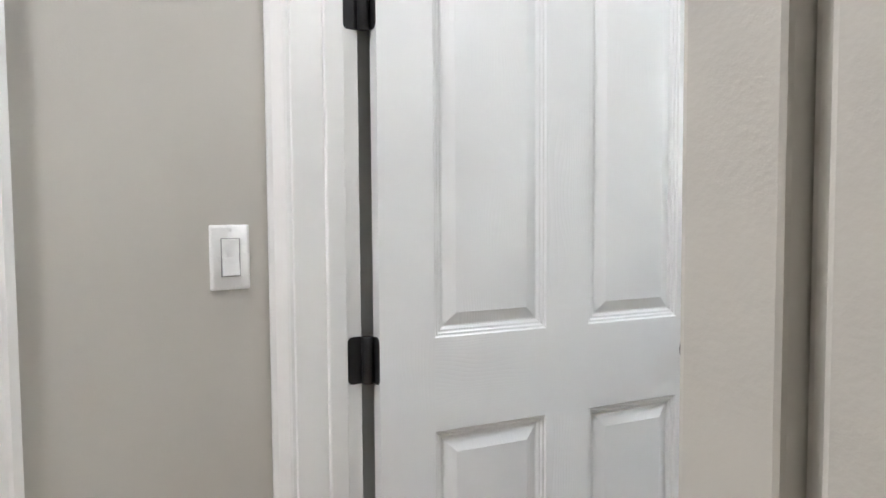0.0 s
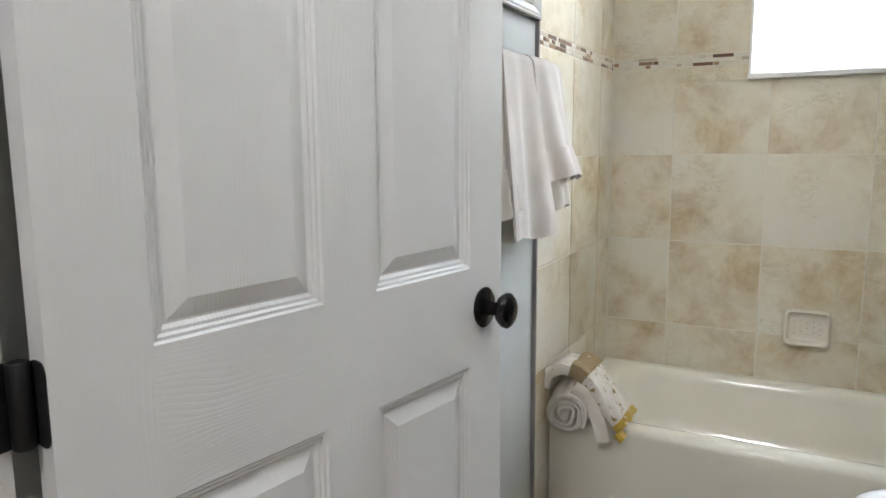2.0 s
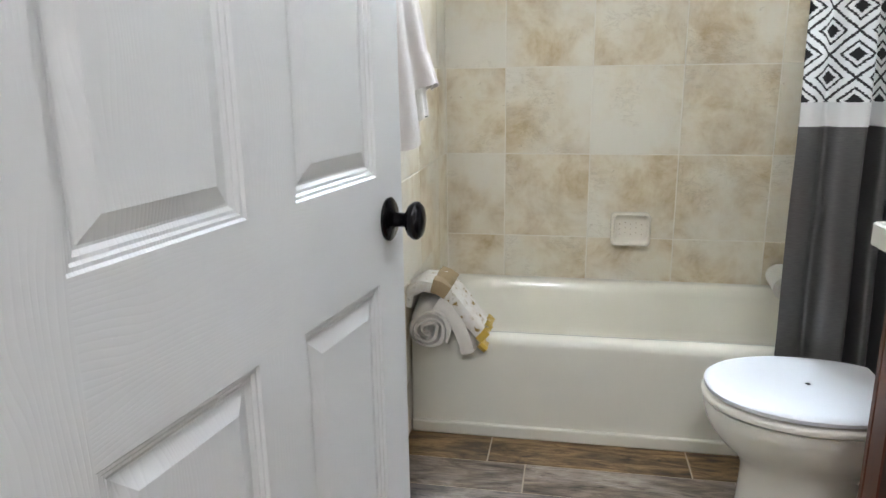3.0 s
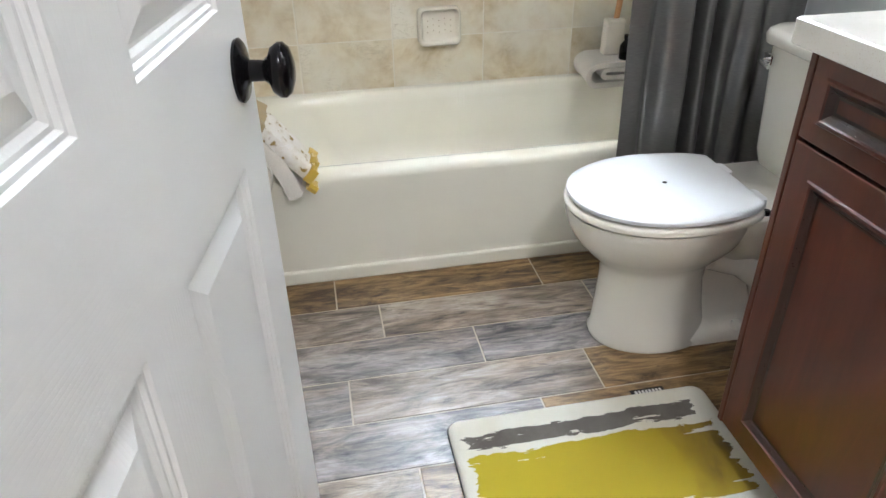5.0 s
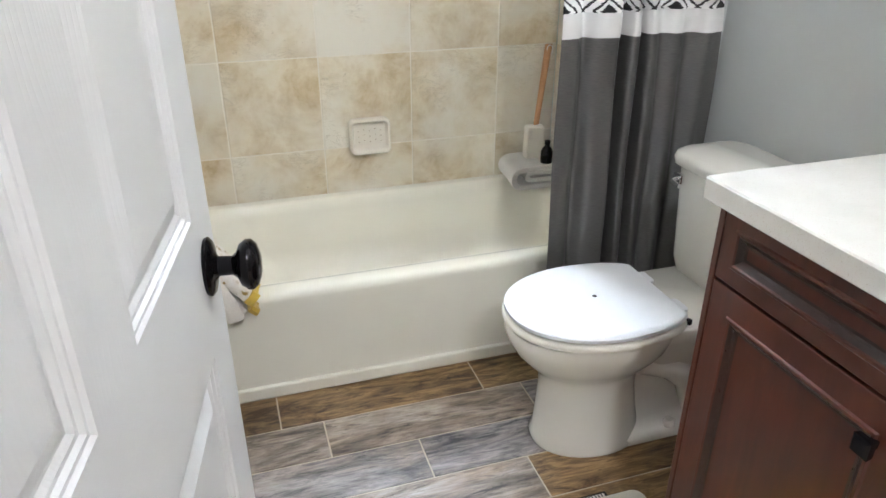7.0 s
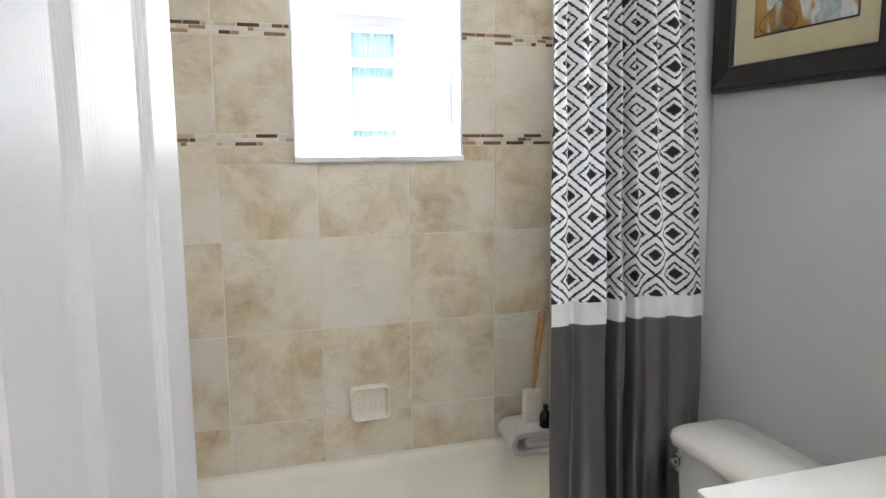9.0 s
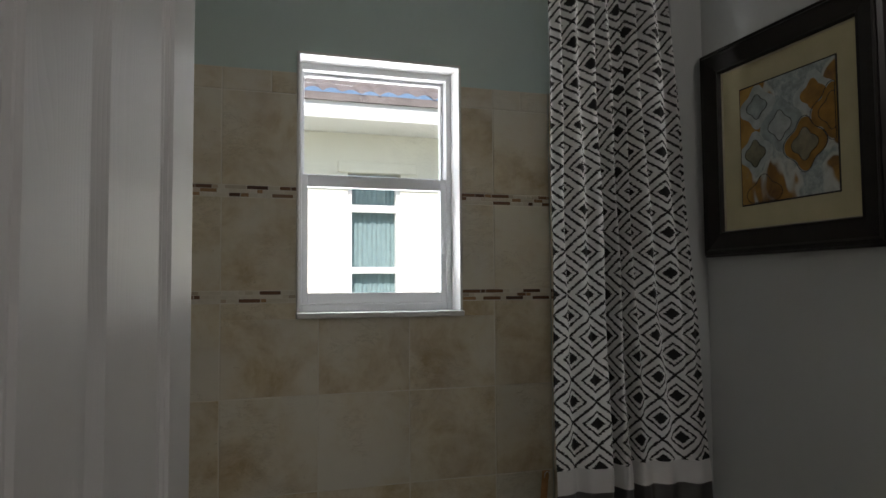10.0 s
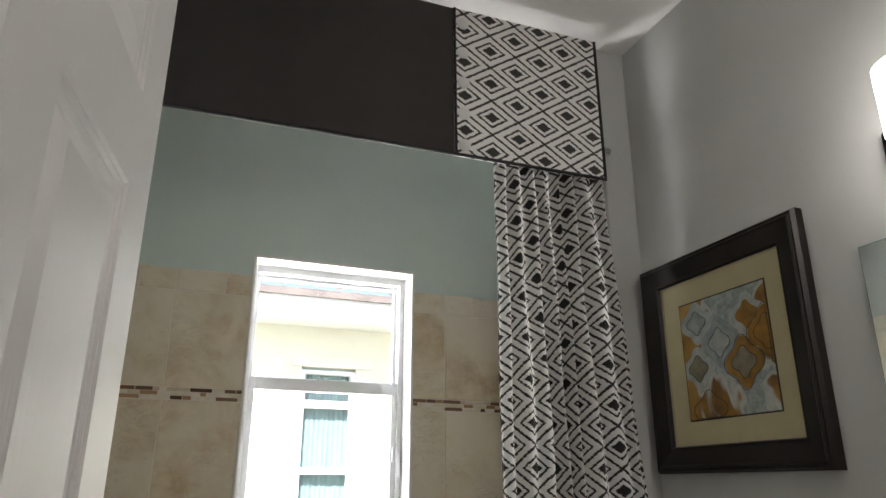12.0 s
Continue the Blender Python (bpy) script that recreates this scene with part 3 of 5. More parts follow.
# second doorway of the hall, closed
f2 = thing("door_2", "white casing and closed door beside the switch", "", kind="structure")
for y0, y1 in ((-2.995, -2.930), (-3.89, -3.825)):
    ring = [(XH + d, (y1 if y0 > -3.2 else y0) + (-a if y0 > -3.2 else a)) for a, d in casing_profile(0.065)]
    part("casing", loft([[(px, py, z) for px, py in ring] for z in (0, 2.46)]), M_TRIM, f2)
part("head_casing", boxes((XH, XH + 0.018, -3.89, -2.93, 2.46, 2.525)), M_TRIM, f2, bevel=0.003)
part("leaf", boxes((-0.17, -0.13, -3.83, -2.99, 0.005, 2.46)), M_DOOR, f2, bevel=0.002)

# baseboard along the painted wall behind the door
bb = [(0, 0), (0.013, 0), (0.013, 0.085), (0.009, 0.098), (0.005, 0.105), (0, 0.108)]
shell("baseboard", loft([[(XL - 0.0115 + d, y, z) for d, z in bb] for y in (YD + 0.002, EDGE - 0.001)]), M_TRIM, "white moulded baseboard on the painted wall")
shell("baseboard_hall", loft([[(XH + d, y, z) for d, z in bb] for y in (-2.925, YH - 0.026)]), M_TRIM, "white moulded baseboard in the hall")

# ---- window ----
win = thing("window_1", "white vinyl single-hung window with a marble sill", "", kind="structure")
fy0, fy1 = 0.095, 0.165
part("window_frame", boxes((WX0, WX0 + 0.022, fy0, fy1, WZ0, WZ1), (WX1 - 0.022, WX1, fy0, fy1, WZ0, WZ1),
                           (WX0 + 0.022, WX1 - 0.022, fy0, fy1, WZ1 - 0.03, WZ1), (WX0 + 0.022, WX1 - 0.022, fy0, fy1, WZ0, WZ0 + 0.028)), M_VINYL, win, bevel=0.002)
a0, a1 = WX0 + 0.022, WX1 - 0.022
part("upper_sash", boxes((a0, a0 + 0.012, 0.135, 0.158, 1.925, WZ1 - 0.03), (a1 - 0.012, a1, 0.135, 0.158, 1.925, WZ1 - 0.03), (a0 + 0.012, a1 - 0.012, 0.135, 0.158, 1.925, 1.950), (a0 + 0.012, a1 - 0.012, 0.135, 0.158, WZ1 - 0.042, WZ1 - 0.03)), M_VINYL, win, bevel=0.0015)
part("lower_sash", boxes((a0, a0 + 0.022, 0.102, 0.130, WZ0 + 0.028, 1.950), (a1 - 0.022, a1, 0.102, 0.130, WZ0 + 0.028, 1.950), (a0 + 0.022, a1 - 0.022, 0.102, 0.130, 1.905, 1.950), (a0 + 0.022, a1 - 0.022, 0.102, 0.130, WZ0 + 0.028, WZ0 + 0.068)), M_VINYL, win, bevel=0.0015)
for nm, d in (("upper_pane", (a0 + 0.010, a1 - 0.010, 0.144, 0.148, 1.945, WZ1 - 0.04)), ("lower_pane", (a0 + 0.020, a1 - 0.020, 0.114, 0.118, WZ0 + 0.066, 1.907))):
    pane = part(nm, boxes(d), M_GLASS, win, "clear glass")
    pane.visible_shadow = False
part("latch", boxes((a1 - 0.017, a1 - 0.004, 0.090, 0.102, 1.66, 1.715)), M_VINYL, win, bevel=0.003)
part("latch", boxes((a1 - 0.004, a1 + 0.010, 0.080, 0.095, 1.61, 1.70)), M_VINYL, win, bevel=0.003)
part("reveal", boxes((WX0 - 0.006, WX0 + 0.003, -0.004, fy0, WZ0, WZ1 - 0.006), (WX1 - 0.003, WX1 + 0.006, -0.004, fy0, WZ0, WZ1 - 0.006), (WX0 - 0.006, WX1 + 0.006, -0.004, fy0, WZ1 - 0.006, WZ1 + 0.004)), M_TRIM, win, bevel=0.001)
part("window_sill", boxes((WX0 - 0.008, WX1 + 0.008, -0.022, 0.165, WZ0 - 0.02, WZ0)), M_MARBLE, win, "white marble sill", bevel=0.003)


# ---- bathtub ----
def bathtub():
    tub = thing("bathtub", "white enamelled alcove bathtub with a sloped rim", "bathtub")
    def ring(f, l, b, r_, z, rad):
        return rrect(XL + 0.002 + l, XW - 0.002 - r_, -0.706 + f, -0.002 - b, rad, z, 8)
    rings = [ring(0, 0, 0, 0, 0.03, 0.006), ring(0.004, 0, 0, 0, 0.29, 0.006), ring(0.002, 0, 0, 0, 0.312, 0.008), ring(0.006, 0, 0, 0, 0.328, 0.01),
             ring(0.016, 0.002, 0, 0.002, RIM, 0.012), ring(0.050, 0.05, 0.030, 0.05, RIM + 0.001, 0.03), ring(0.068, 0.085, 0.042, 0.075, RIM - 0.002, 0.10),
             ring(0.080, 0.10, 0.050, 0.088, RIM - 0.012, 0.12), ring(0.092, 0.12, 0.058, 0.10, RIM - 0.04, 0.13), ring(0.115, 0.17, 0.075, 0.125, 0.16, 0.14),
             ring(0.14, 0.24, 0.10, 0.155, 0.085, 0.13), ring(0.19, 0.31, 0.15, 0.21, 0.062, 0.10)]
    part("basin", loft(rings), M_TUB, tub, smooth=True, angle=50)
    part("apron_foot", boxes((XL + 0.003, XW - 0.003, -0.718, -0.700, 0, 0.042)), M_TUB, tub, "raised foot strip of the apron", bevel=0.005)
    part("drain", lathe(((0.0, 0.0), (0.026, 0.0), (0.03, 0.003), (0.022, 0.006), (0.0, 0.006)), 20, Matrix.Translation((1.12, -0.34, 0.061))), M_CHROME, tub, "chrome drain", True)
    return tub


bathtub()


# ---- door ----
def door():
    d = thing("door", "white moulded six-panel door standing open", "door")
    d.matrix_world = pose(0.042, -2.3695, 0, 0, 0, -9.35)
    ys, zs = (0, 0.111, 0.362, 0.468, 0.712, 0.813), (0.008, 0.21, 0.801, 0.982, 1.905, 2.02, 2.31, 2.437)
    th = -0.035
    for a, b in ((0, 1), (4, 5)):
        part("stile", boxes((th, 0, ys[a], ys[b], zs[0], zs[-1])), M_DOORSTILE, d)
    for k in (0, 2, 4, 6):
        part("rail", boxes((th, 0, ys[1], ys[4], zs[k], zs[k + 1])), M_DOORRAIL, d)
    for k in (1, 3, 5):
        part("mullion", boxes((th, 0, ys[2], ys[3], zs[k], zs[k + 1])), M_DOOR, d)
    steps = ((0, 0), (0.003, -0.0035), (0.007, -0.0035), (0.010, -0.007), (0.014, -0.007), (0.019, -0.0105), (0.022, -0.0105), (0.046, -0.0015))
    for i in (1, 3):
        for j in (1, 3, 5):
            for s, sg in ((0.0, 1), (th, -1)):
                rings = []
                for ins, dep in steps:
                    y0, y1, z0, z1 = ys[i] + ins, ys[i + 1] - ins, zs[j] + ins, zs[j + 1] - ins
                    rings.append([(s + sg * dep, y, z) for y, z in ((y0, z0), (y1, z0), (y1, z1), (y0, z1))])
                part("panel", loft(rings, cap0=False), M_DOOR, d)
    kz = 0.905
    prof = ((0.0, 0.0), (0.030, 0.0), (0.031, 0.004), (0.027, 0.008), (0.016, 0.010), (0.0105, 0.014), (0.0100, 0.030), (0.014, 0.036), (0.022, 0.040), (0.0265, 0.048), (0.0265, 0.054), (0.022, 0.060), (0.012, 0.064), (0.0, 0.065))
    for sg, x in ((1, 0), (-1, th)):
        m = Matrix.Translation((x, 0.753, kz)) @ Matrix.Rotation(radians(90 * sg), 4, 'Y') @ Matrix.Diagonal((1.22, 1.05, 1.0, 1.0))
        part("knob", lathe(prof, 28, m), M_BLACK, d, "black egg-shaped knob on a round rose", True)
    part("latch_plate", boxes((-0.029, -0.006, 0.8125, 0.8140, 0.895, 0.955)), M_BLACK, d, bevel=0.0005)
    for z in (0.251, 0.902, 1.553, 2.204):
        leaf = loft([[(x, -0.0025 * k + 0.0003, zz) for x, zz, _ in rrect(-0.034, -0.001, z, z + 0.089, 0.012, 0)] for k in (0, 1)])
        part("hinge_leaf", leaf, M_HINGE, d, "black hinge leaf", bevel=0.0006)
    return d


door()


# ---- light switch ----
def light_switch(y, z):
    s = thing("light_switch", "white rocker light switch on the hall wall", "light switch")
    part("plate", loft([[(XH + dx, py, pz) for py, pz, _ in rrect(y - 0.035 + i, y + 0.035 - i, z - 0.057 + i, z + 0.057 - i, 0.003, 0, 3)] for dx, i in ((0, 0), (0.003, 0), (0.006, 0.004))]), M_SWITCH, s, smooth=True)
    part("rocker_frame", boxes((XH + 0.006, XH + 0.0075, y - 0.0168, y - 0.0155, z - 0.0335, z + 0.0335), (XH + 0.006, XH + 0.0075, y + 0.0155, y + 0.0168, z - 0.0335, z + 0.0335),
                               (XH + 0.006, XH + 0.0075, y - 0.0168, y + 0.0168, z + 0.0325, z + 0.0338), (XH + 0.006, XH + 0.0075, y - 0.0168, y + 0.0168, z - 0.0338, z - 0.0325)), paint("grey_plastic_gap", (0.25, 0.25, 0.25)), s)
    part("rocker", loft([[(XH + a, y + b * 0.0148, c + z) for b in (-1, 1)] + [(XH + 0.005, y + b * 0.0148, c + z) for b in (1, -1)] for a, c in ((0.0125, -0.0315), (0.0075, 0.0), (0.0085, 0.0315))]), M_SWITCH, s, bevel=0.0008)
    for dz in (-0.048, 0.048):
        part("screw", lathe(((0.0, 0), (0.003, 0), (0.003, 0.0008), (0.0, 0.0012)), 12, Matrix.Translation((XH + 0.006, y, z + dz)) @ Matrix.Rotation(radians(90), 4, 'Y')), M_SWITCH, s)
    return s


light_switch(-2.607, 1.145)


# ---- toilet ----
def egg(cx, cy, front, back, half, z, n=40, flat=None, back_round=0.92):
    """Egg outline: long towards -x, cut straight at the back where flat is given."""
    pts = []
    for i in range(n):
        a = 2 * math.pi * i / n
        c, s = math.cos(a), math.sin(a)
        x = cx + (back * c if c > 0 else front * c)
        y = cy + half * math.copysign(abs(s) ** (0.92 if c <= 0 else back_round), s)
        if flat is not None and x > flat:
            x = flat
        pts.append((x, y, z))
    return pts


def toilet():
    cy = -1.105
    w = thing("toilet", "white china toilet with closed seat lid beside the vanity", "toilet")
    rings = [egg(1.05, cy, 0.163, 0.150, 0.116, 0.0), egg(1.05, cy, 0.166, 0.152, 0.118, 0.012), egg(1.05, cy, 0.158, 0.140, 0.110, 0.03), egg(1.045, cy, 0.150, 0.130, 0.102, 0.10),
             egg(1.040, cy, 0.141, 0.125, 0.096, 0.175), egg(1.04, cy, 0.143, 0.130, 0.097, 0.215), egg(1.04, cy, 0.160, 0.150, 0.110, 0.243), egg(1.04, cy, 0.192, 0.18, 0.136, 0.275), egg(1.04, cy, 0.218, 0.20, 0.156, 0.308),
             egg(1.04, cy, 0.233, 0.21, 0.168, 0.34), egg(1.04, cy, 0.240, 0.22, 0.176, 0.370), egg(1.04, cy, 0.238, 0.22, 0.174, 0.383), egg(1.04, cy, 0.20, 0.20, 0.14, 0.386)]
    part("bowl", loft(rings), M_CHINA, w, smooth=True, angle=60)
    base = [rrect(1.08, 1.46, cy - 0.105, cy + 0.105, 0.04, z) for z in (0.0, 0.02)] + [rrect(1.10, 1.44, cy - 0.09, cy + 0.09, 0.04, 0.03), rrect(1.10, 1.42, cy - 0.055, cy + 0.055, 0.04, 0.05), rrect(1.10, 1.42, cy - 0.05, cy + 0.05, 0.04, 0.22)]
    part("foot", loft(base), M_CHINA, w, smooth=True, angle=60)
    deck = [rrect(1.16, 1.44, cy - 0.075, cy + 0.075, 0.05, 0.20), rrect(1.14, 1.49, cy - 0.105, cy + 0.105, 0.05, 0.27), rrect(1.13, 1.52, cy - 0.135, cy + 0.135, 0.045, 0.34), rrect(1.13, 1.525, cy - 0.15, cy + 0.15, 0.04, 0.385), rrect(1.14, 1.52, cy - 0.145, cy + 0.145, 0.04, 0.392)]
    part("deck", loft(deck), M_CHINA, w, smooth=True, angle=60)
    for sg in (-1, 1):
        trap = tube([(1.15, cy + sg * 0.055, 0.25), (1.23, cy + sg * 0.066, 0.225), (1.30, cy + sg * 0.066, 0.17), (1.33, cy + sg * 0.058, 0.10), (1.35, cy + sg * 0.052, 0.045)], 0.040, 16)
        part("trapway", trap, M_CHINA, w, smooth=True, angle=70)
        part("bolt_cap", lathe(((0.016, 0), (0.016, 0.012), (0.012, 0.022), (0.0, 0.026)), 16, Matrix.Translation((1.25, cy + sg * 0.088, 0.028))), M_CHINA, w, smooth=True)
    def rim(grow, z, flat=1.212):
        return egg(1.03, cy, 0.230 + grow, 0.215, 0.182 + grow, z, 64, flat, 0.5)
    part("seat", loft([rim(-0.006, 0.3885), rim(0.004, 0.393), rim(0.005, 0.402), rim(-0.001, 0.4085), rim(-0.012, 0.410)]), M_SEAT, w, "cream plastic seat ring", smooth=True, angle=50)
    part("lid", loft([rim(-0.007, 0.4135), rim(0.000, 0.417), rim(0.000, 0.4255), rim(-0.006, 0.430, 1.208), rim(-0.020, 0.432, 1.200), rim(-0.120, 0.434, 1.12)]), M_LID, w, "white plastic lid", smooth=True, angle=50)
    part("lid_screw", lathe(((0.0, 0), (0.006, 0), (0.006, 0.0015), (0, 0.002)), 14, Matrix.Translation((1.03, cy, 0.4335))), M_CHROME, w)
    for sg in (-1, 1):
        part("seat_hinge", loft([rrect(1.198, 1.238, cy + sg * 0.075 - 0.028, cy + sg * 0.075 + 0.028, 0.010, z) for z in (0.391, 0.412, 0.418)]), M_LID, w, smooth=True)
        part("hinge_bolt", lathe(((0.010, 0), (0.010, 0.012), (0.005, 0.014), (0, 0.014)), 12, Matrix.Translation((1.222, cy + sg * 0.125, 0.390))), M_CHROME if sg > 0 else M_BLACK, w)
    for ob in w.children:
        ob.data.transform(Matrix.Diagonal((1, 1, 0.972, 1)))
    ty = cy - 0.028
    tank = [rrect(1.365, 1.522, ty - 0.185, ty + 0.185, 0.03, 0.381), rrect(1.355, 1.525, ty - 0.195, ty + 0.195, 0.035, 0.42), rrect(1.338, 1.528, ty - 0.205, ty + 0.205, 0.04, 0.69)]
    part("tank", loft(tank), M_CHINA, w, smooth=True, angle=50)
    def lidring(o, z):
        r = rrect(1.322 - o, 1.535 + o * 0.5, ty - 0.215 - o, ty + 0.215 + o, 0.05, z, 7)
        return [(x - 0.014 * (1 - ((y - ty) / 0.22) ** 2) if x < 1.4 else x, y, zz) for x, y, zz in r]
    part("tank_lid", loft([lidring(-0.006, 0.690), lidring(0.0, 0.694), lidring(0.002, 0.712), lidring(-0.003, 0.724), lidring(-0.014, 0.730)]), M_CHINA, w, smooth=True, angle=60)
    lever = part("flush_lever", loft([[(1.332 - d, ty + y, z) for y, z in ((0.145, 0.640), (0.180, 0.640), (0.180, 0.670), (0.145, 0.670))] for d in (0.0, 0.012)]), M_CHROME, w, "chrome flush lever", bevel=0.004)
    part("lever_arm", tube([(1.318, ty + 0.163, 0.655), (1.300, ty + 0.155, 0.654), (1.300, ty + 0.12, 0.650)], 0.006), M_CHROME, lever, smooth=True)
    part("water_hose", tube([(1.42, ty + 0.12, 0.40), (1.43, ty + 0.16, 0.30), (1.48, ty + 0.17, 0.20), (1.54, ty + 0.17, 0.17)], 0.006), M_CHROME, w, smooth=True)
    return w


toilet()


# ---- vanity ----
def framed_panel(x, y0, y1, z0, z1, rail):
    """A cabinet front facing -x: flat rails, a bead and a sunk field."""
    rings = []
    for ins, dep in ((0, 0.018), (0, 0.001), (0.002, 0), (rail, 0), (rail + 0.003, -0.003), (rail + 0.008, -0.003), (rail + 0.012, 0.002), (rail + 0.018, 0.006), (rail + 0.021, 0.009)):
        rings.append([(x + dep, y, z) for y, z in ((y0 + ins, z0 + ins), (y1 - ins, z0 + ins), (y1 - ins, z1 - ins), (y0 + ins, z1 - ins))])
    return loft(rings)


def glaze_line(x, y0, y1, z0, z1, rail):
    """Dark glaze settled in the bead of a panel."""
    return loft([[(x + dep, y, z) for y, z in ((y0 + i, z0 + i), (y1 - i, z0 + i), (y1 - i, z1 - i), (y0 + i, z1 - i))] for i, dep in ((rail + 0.0105, -0.0002), (rail + 0.0125, 0.0012), (rail + 0.0178, 0.0048), (rail + 0.0208, 0.0080), (rail + 0.026, 0.0084))], cap0=False, cap1=False)


def vanity():
    v = thing("vanity_cabinet", "cherry-stained wooden vanity cabinet with sunk panels", "cabinet")
    part("carcass", boxes((1.003, XR - 0.002, YD + 0.004, -1.540, 0.10, 0.860)), M_WOOD, v, bevel=0.002)
    part("toe_kick", boxes((1.065, XR - 0.002, YD + 0.004, -1.552, 0.0, 0.10)), M_WOOD, v)
    part("corner_post", boxes((0.9845, 1.003, -1.553, -1.539, 0.10, 0.860)), M_WOOD, v, bevel=0.002)
    part("drawer_front", framed_panel(0.985, -2.372, -1.555, 0.722, 0.854, 0.030), M_WOOD, v)
    part("glaze", glaze_line(0.985, -2.372, -1.555, 0.722, 0.854, 0.030), M_GLAZE, v, "dark glaze in the bead")
    mid = -1.966
    for y0, y1, ky in ((mid + 0.002, -1.555, mid + 0.052), (-2.372, mid - 0.002, mid - 0.052)):
        dd = part("cabinet_door", framed_panel(0.985, y0, y1, 0.104, 0.716, 0.048), M_WOOD, v)
        part("glaze", glaze_line(0.985, y0, y1, 0.104, 0.716, 0.048), M_GLAZE, dd, "dark glaze in the bead")
        part("knob", loft([[(0.985 - d, ky + a * s, 0.652 + b * s) for a, b in ((-1, -1), (1, -1), (1, 1), (-1, 1))] for d, s in ((0, 0.006), (0.012, 0.005), (0.014, 0.013), (0.026, 0.0145), (0.030, 0.010))]), M_BLACK, dd, "black square knob")
    return v


vanity()
counter = tagged(part("countertop", loft([rrect(0.953 + i, XR - 0.001, YD + 0.001, -1.524 - i, 0.006, z, 3) for i, z in ((0.002, 0.8605), (0.0, 0.863), (0.0, 0.897), (0.003, 0.90))]), M_QUARTZ), "cream speckled quartz countertop on the vanity cabinet", "countertop")


# ---- shower curtain and valance ----
def pleat(s):
    """Depth of the curtain's folds along its width, 0 to 1: broad waves parted by deep narrow tucks."""
    y = 0.010 * math.sin(2 * math.pi * (1.9 * s + 0.10)) + 0.0022 * math.sin(2 * math.pi * (6.3 * s + 0.3)) - 0.022
    for c, w, d in ((0.385, 0.030, 0.066), (0.535, 0.028, 0.070), (0.17, 0.03, 0.016), (0.80, 0.05, 0.022), (0.66, 0.03, 0.014)):
        y += d * math.exp(-((s - c) / w) ** 2)
    return y


def curtain_sheet(z0, z1, rows, extra=0.0, width=0.87):
    """One length of the curtain, with its cloth metres as UV."""
    n = 220
    bm = bmesh.new()
    uvl = bm.loops.layers.uv.new("cloth")
    grid, arc = [], []
    for j in range(rows + 1):
        z = z0 + (z1 - z0) * j / rows
        k = (2.5 - z) / 2.35
        xl, xr = 1.027 + 0.004 * k, 1.398 + 0.100 * min(1, k * 1.6)
        amp = 1.0 + 0.25 * k + 0.45 * max(0.0, k - 0.55)
        tight = max(0.12, 1 - k * 1.35)
        row = []
        for i in range(n + 1):
            s = i / n
            y = YC + amp * pleat(s + 0.010 * math.sin(3.0 * k) + 0.006 * math.sin(7 * k + 9 * s)) * (1 - 0.3 * tight) + max(0.0, tight - 0.12) * 0.021 * math.sin(2 * math.pi * (8.5 * s + 0.12 * math.sin(5 * s))) + extra - 0.05 * max(0.0, k - 0.55) + 0.004 * math.sin(11 * z + 14 * s)
            y += max(0.0, min(1.0, 1.1 * tight - 0.13)) * sum(0.030 * math.exp(-((s + 0.012 * math.sin(4 * k + c * 20) - c) / 0.019) ** 2) for c in (0.13, 0.27, 0.45, 0.63, 0.75, 0.89))
            x = xl + (xr - xl) * s + 0.006 * math.sin(2 * math.pi * (2.1 * s + 0.3) + 2 * k)
            row.append(bm.verts.new((x, y, z)))
        grid.append(row)
    # cloth metres along each row's folds
    for row in grid:
        run = [0.0]
        for p, q in zip(row, row[1:]):
            run.append(run[-1] + (q.co - p.co).length)
        arc.append([v * width / run[-1] for v in run])
    for j in range(rows):
        for i in range(n):
            f = bm.faces.new((grid[j][i], grid[j][i + 1], grid[j + 1][i + 1], grid[j + 1][i]))
            for loop, (a, b) in zip(f.loops, ((i, j), (i + 1, j), (i + 1, j + 1), (i, j + 1))):
                loop[uvl].uv = (arc[b][a], z0 + (z1 - z0) * b / rows)
    return bm


def cloth_part(name, bm, material, parent, label, thick=0.0012):
    ob = part(name, bm, material, parent, label, smooth=True, angle=180)
    mod = ob.modifiers.new("thickness", 'SOLIDIFY')
    mod.thickness, mod.offset = thick, 0.0
    edge = ob.modifiers.new("crisp_edge", 'EDGE_SPLIT')
    edge.split_angle = radians(65)
    return ob


cur = thing("shower_curtain", "shower curtain, black and white ikat print above charcoal satin", "shower curtain")
cloth_part("print_panel", curtain_sheet(1.058, 2.56, 60), M_SHEERPRINT, cur, "black and white ikat diamond print")
cloth_part("white_band", curtain_sheet(1.000, 1.060, 4, -0.0015), M_BAND, cur, "plain white band")
cloth_part("lower_panel", curtain_sheet(0.150, 1.004, 40, 0.001), M_SATIN, cur, "charcoal satin lower length")
# Unseen cloth strip, added to stop window light leaking past the curtain's edge.
liner_light_stop = []
for z in (0.345, 2.55):
    liner_light_stop.append([(1.355 + 0.0725 * i / 40, -0.700 + 0.010 * math.sin(i * 0.8) + 0.004 * math.sin(i * 0.33), z) for i in range(41)])
cloth_part("liner_light_stop", loft(liner_light_stop, close=False, cap0=False, cap1=False), M_BAND, cur, "unseen strip of white liner, added to block light at the wall")
part("rod", tube([(XL, YC, 2.585), (XW + 0.01, YC, 2.585)], 0.0125, 14), M_CHROME, cur, "chrome curtain rod", True)


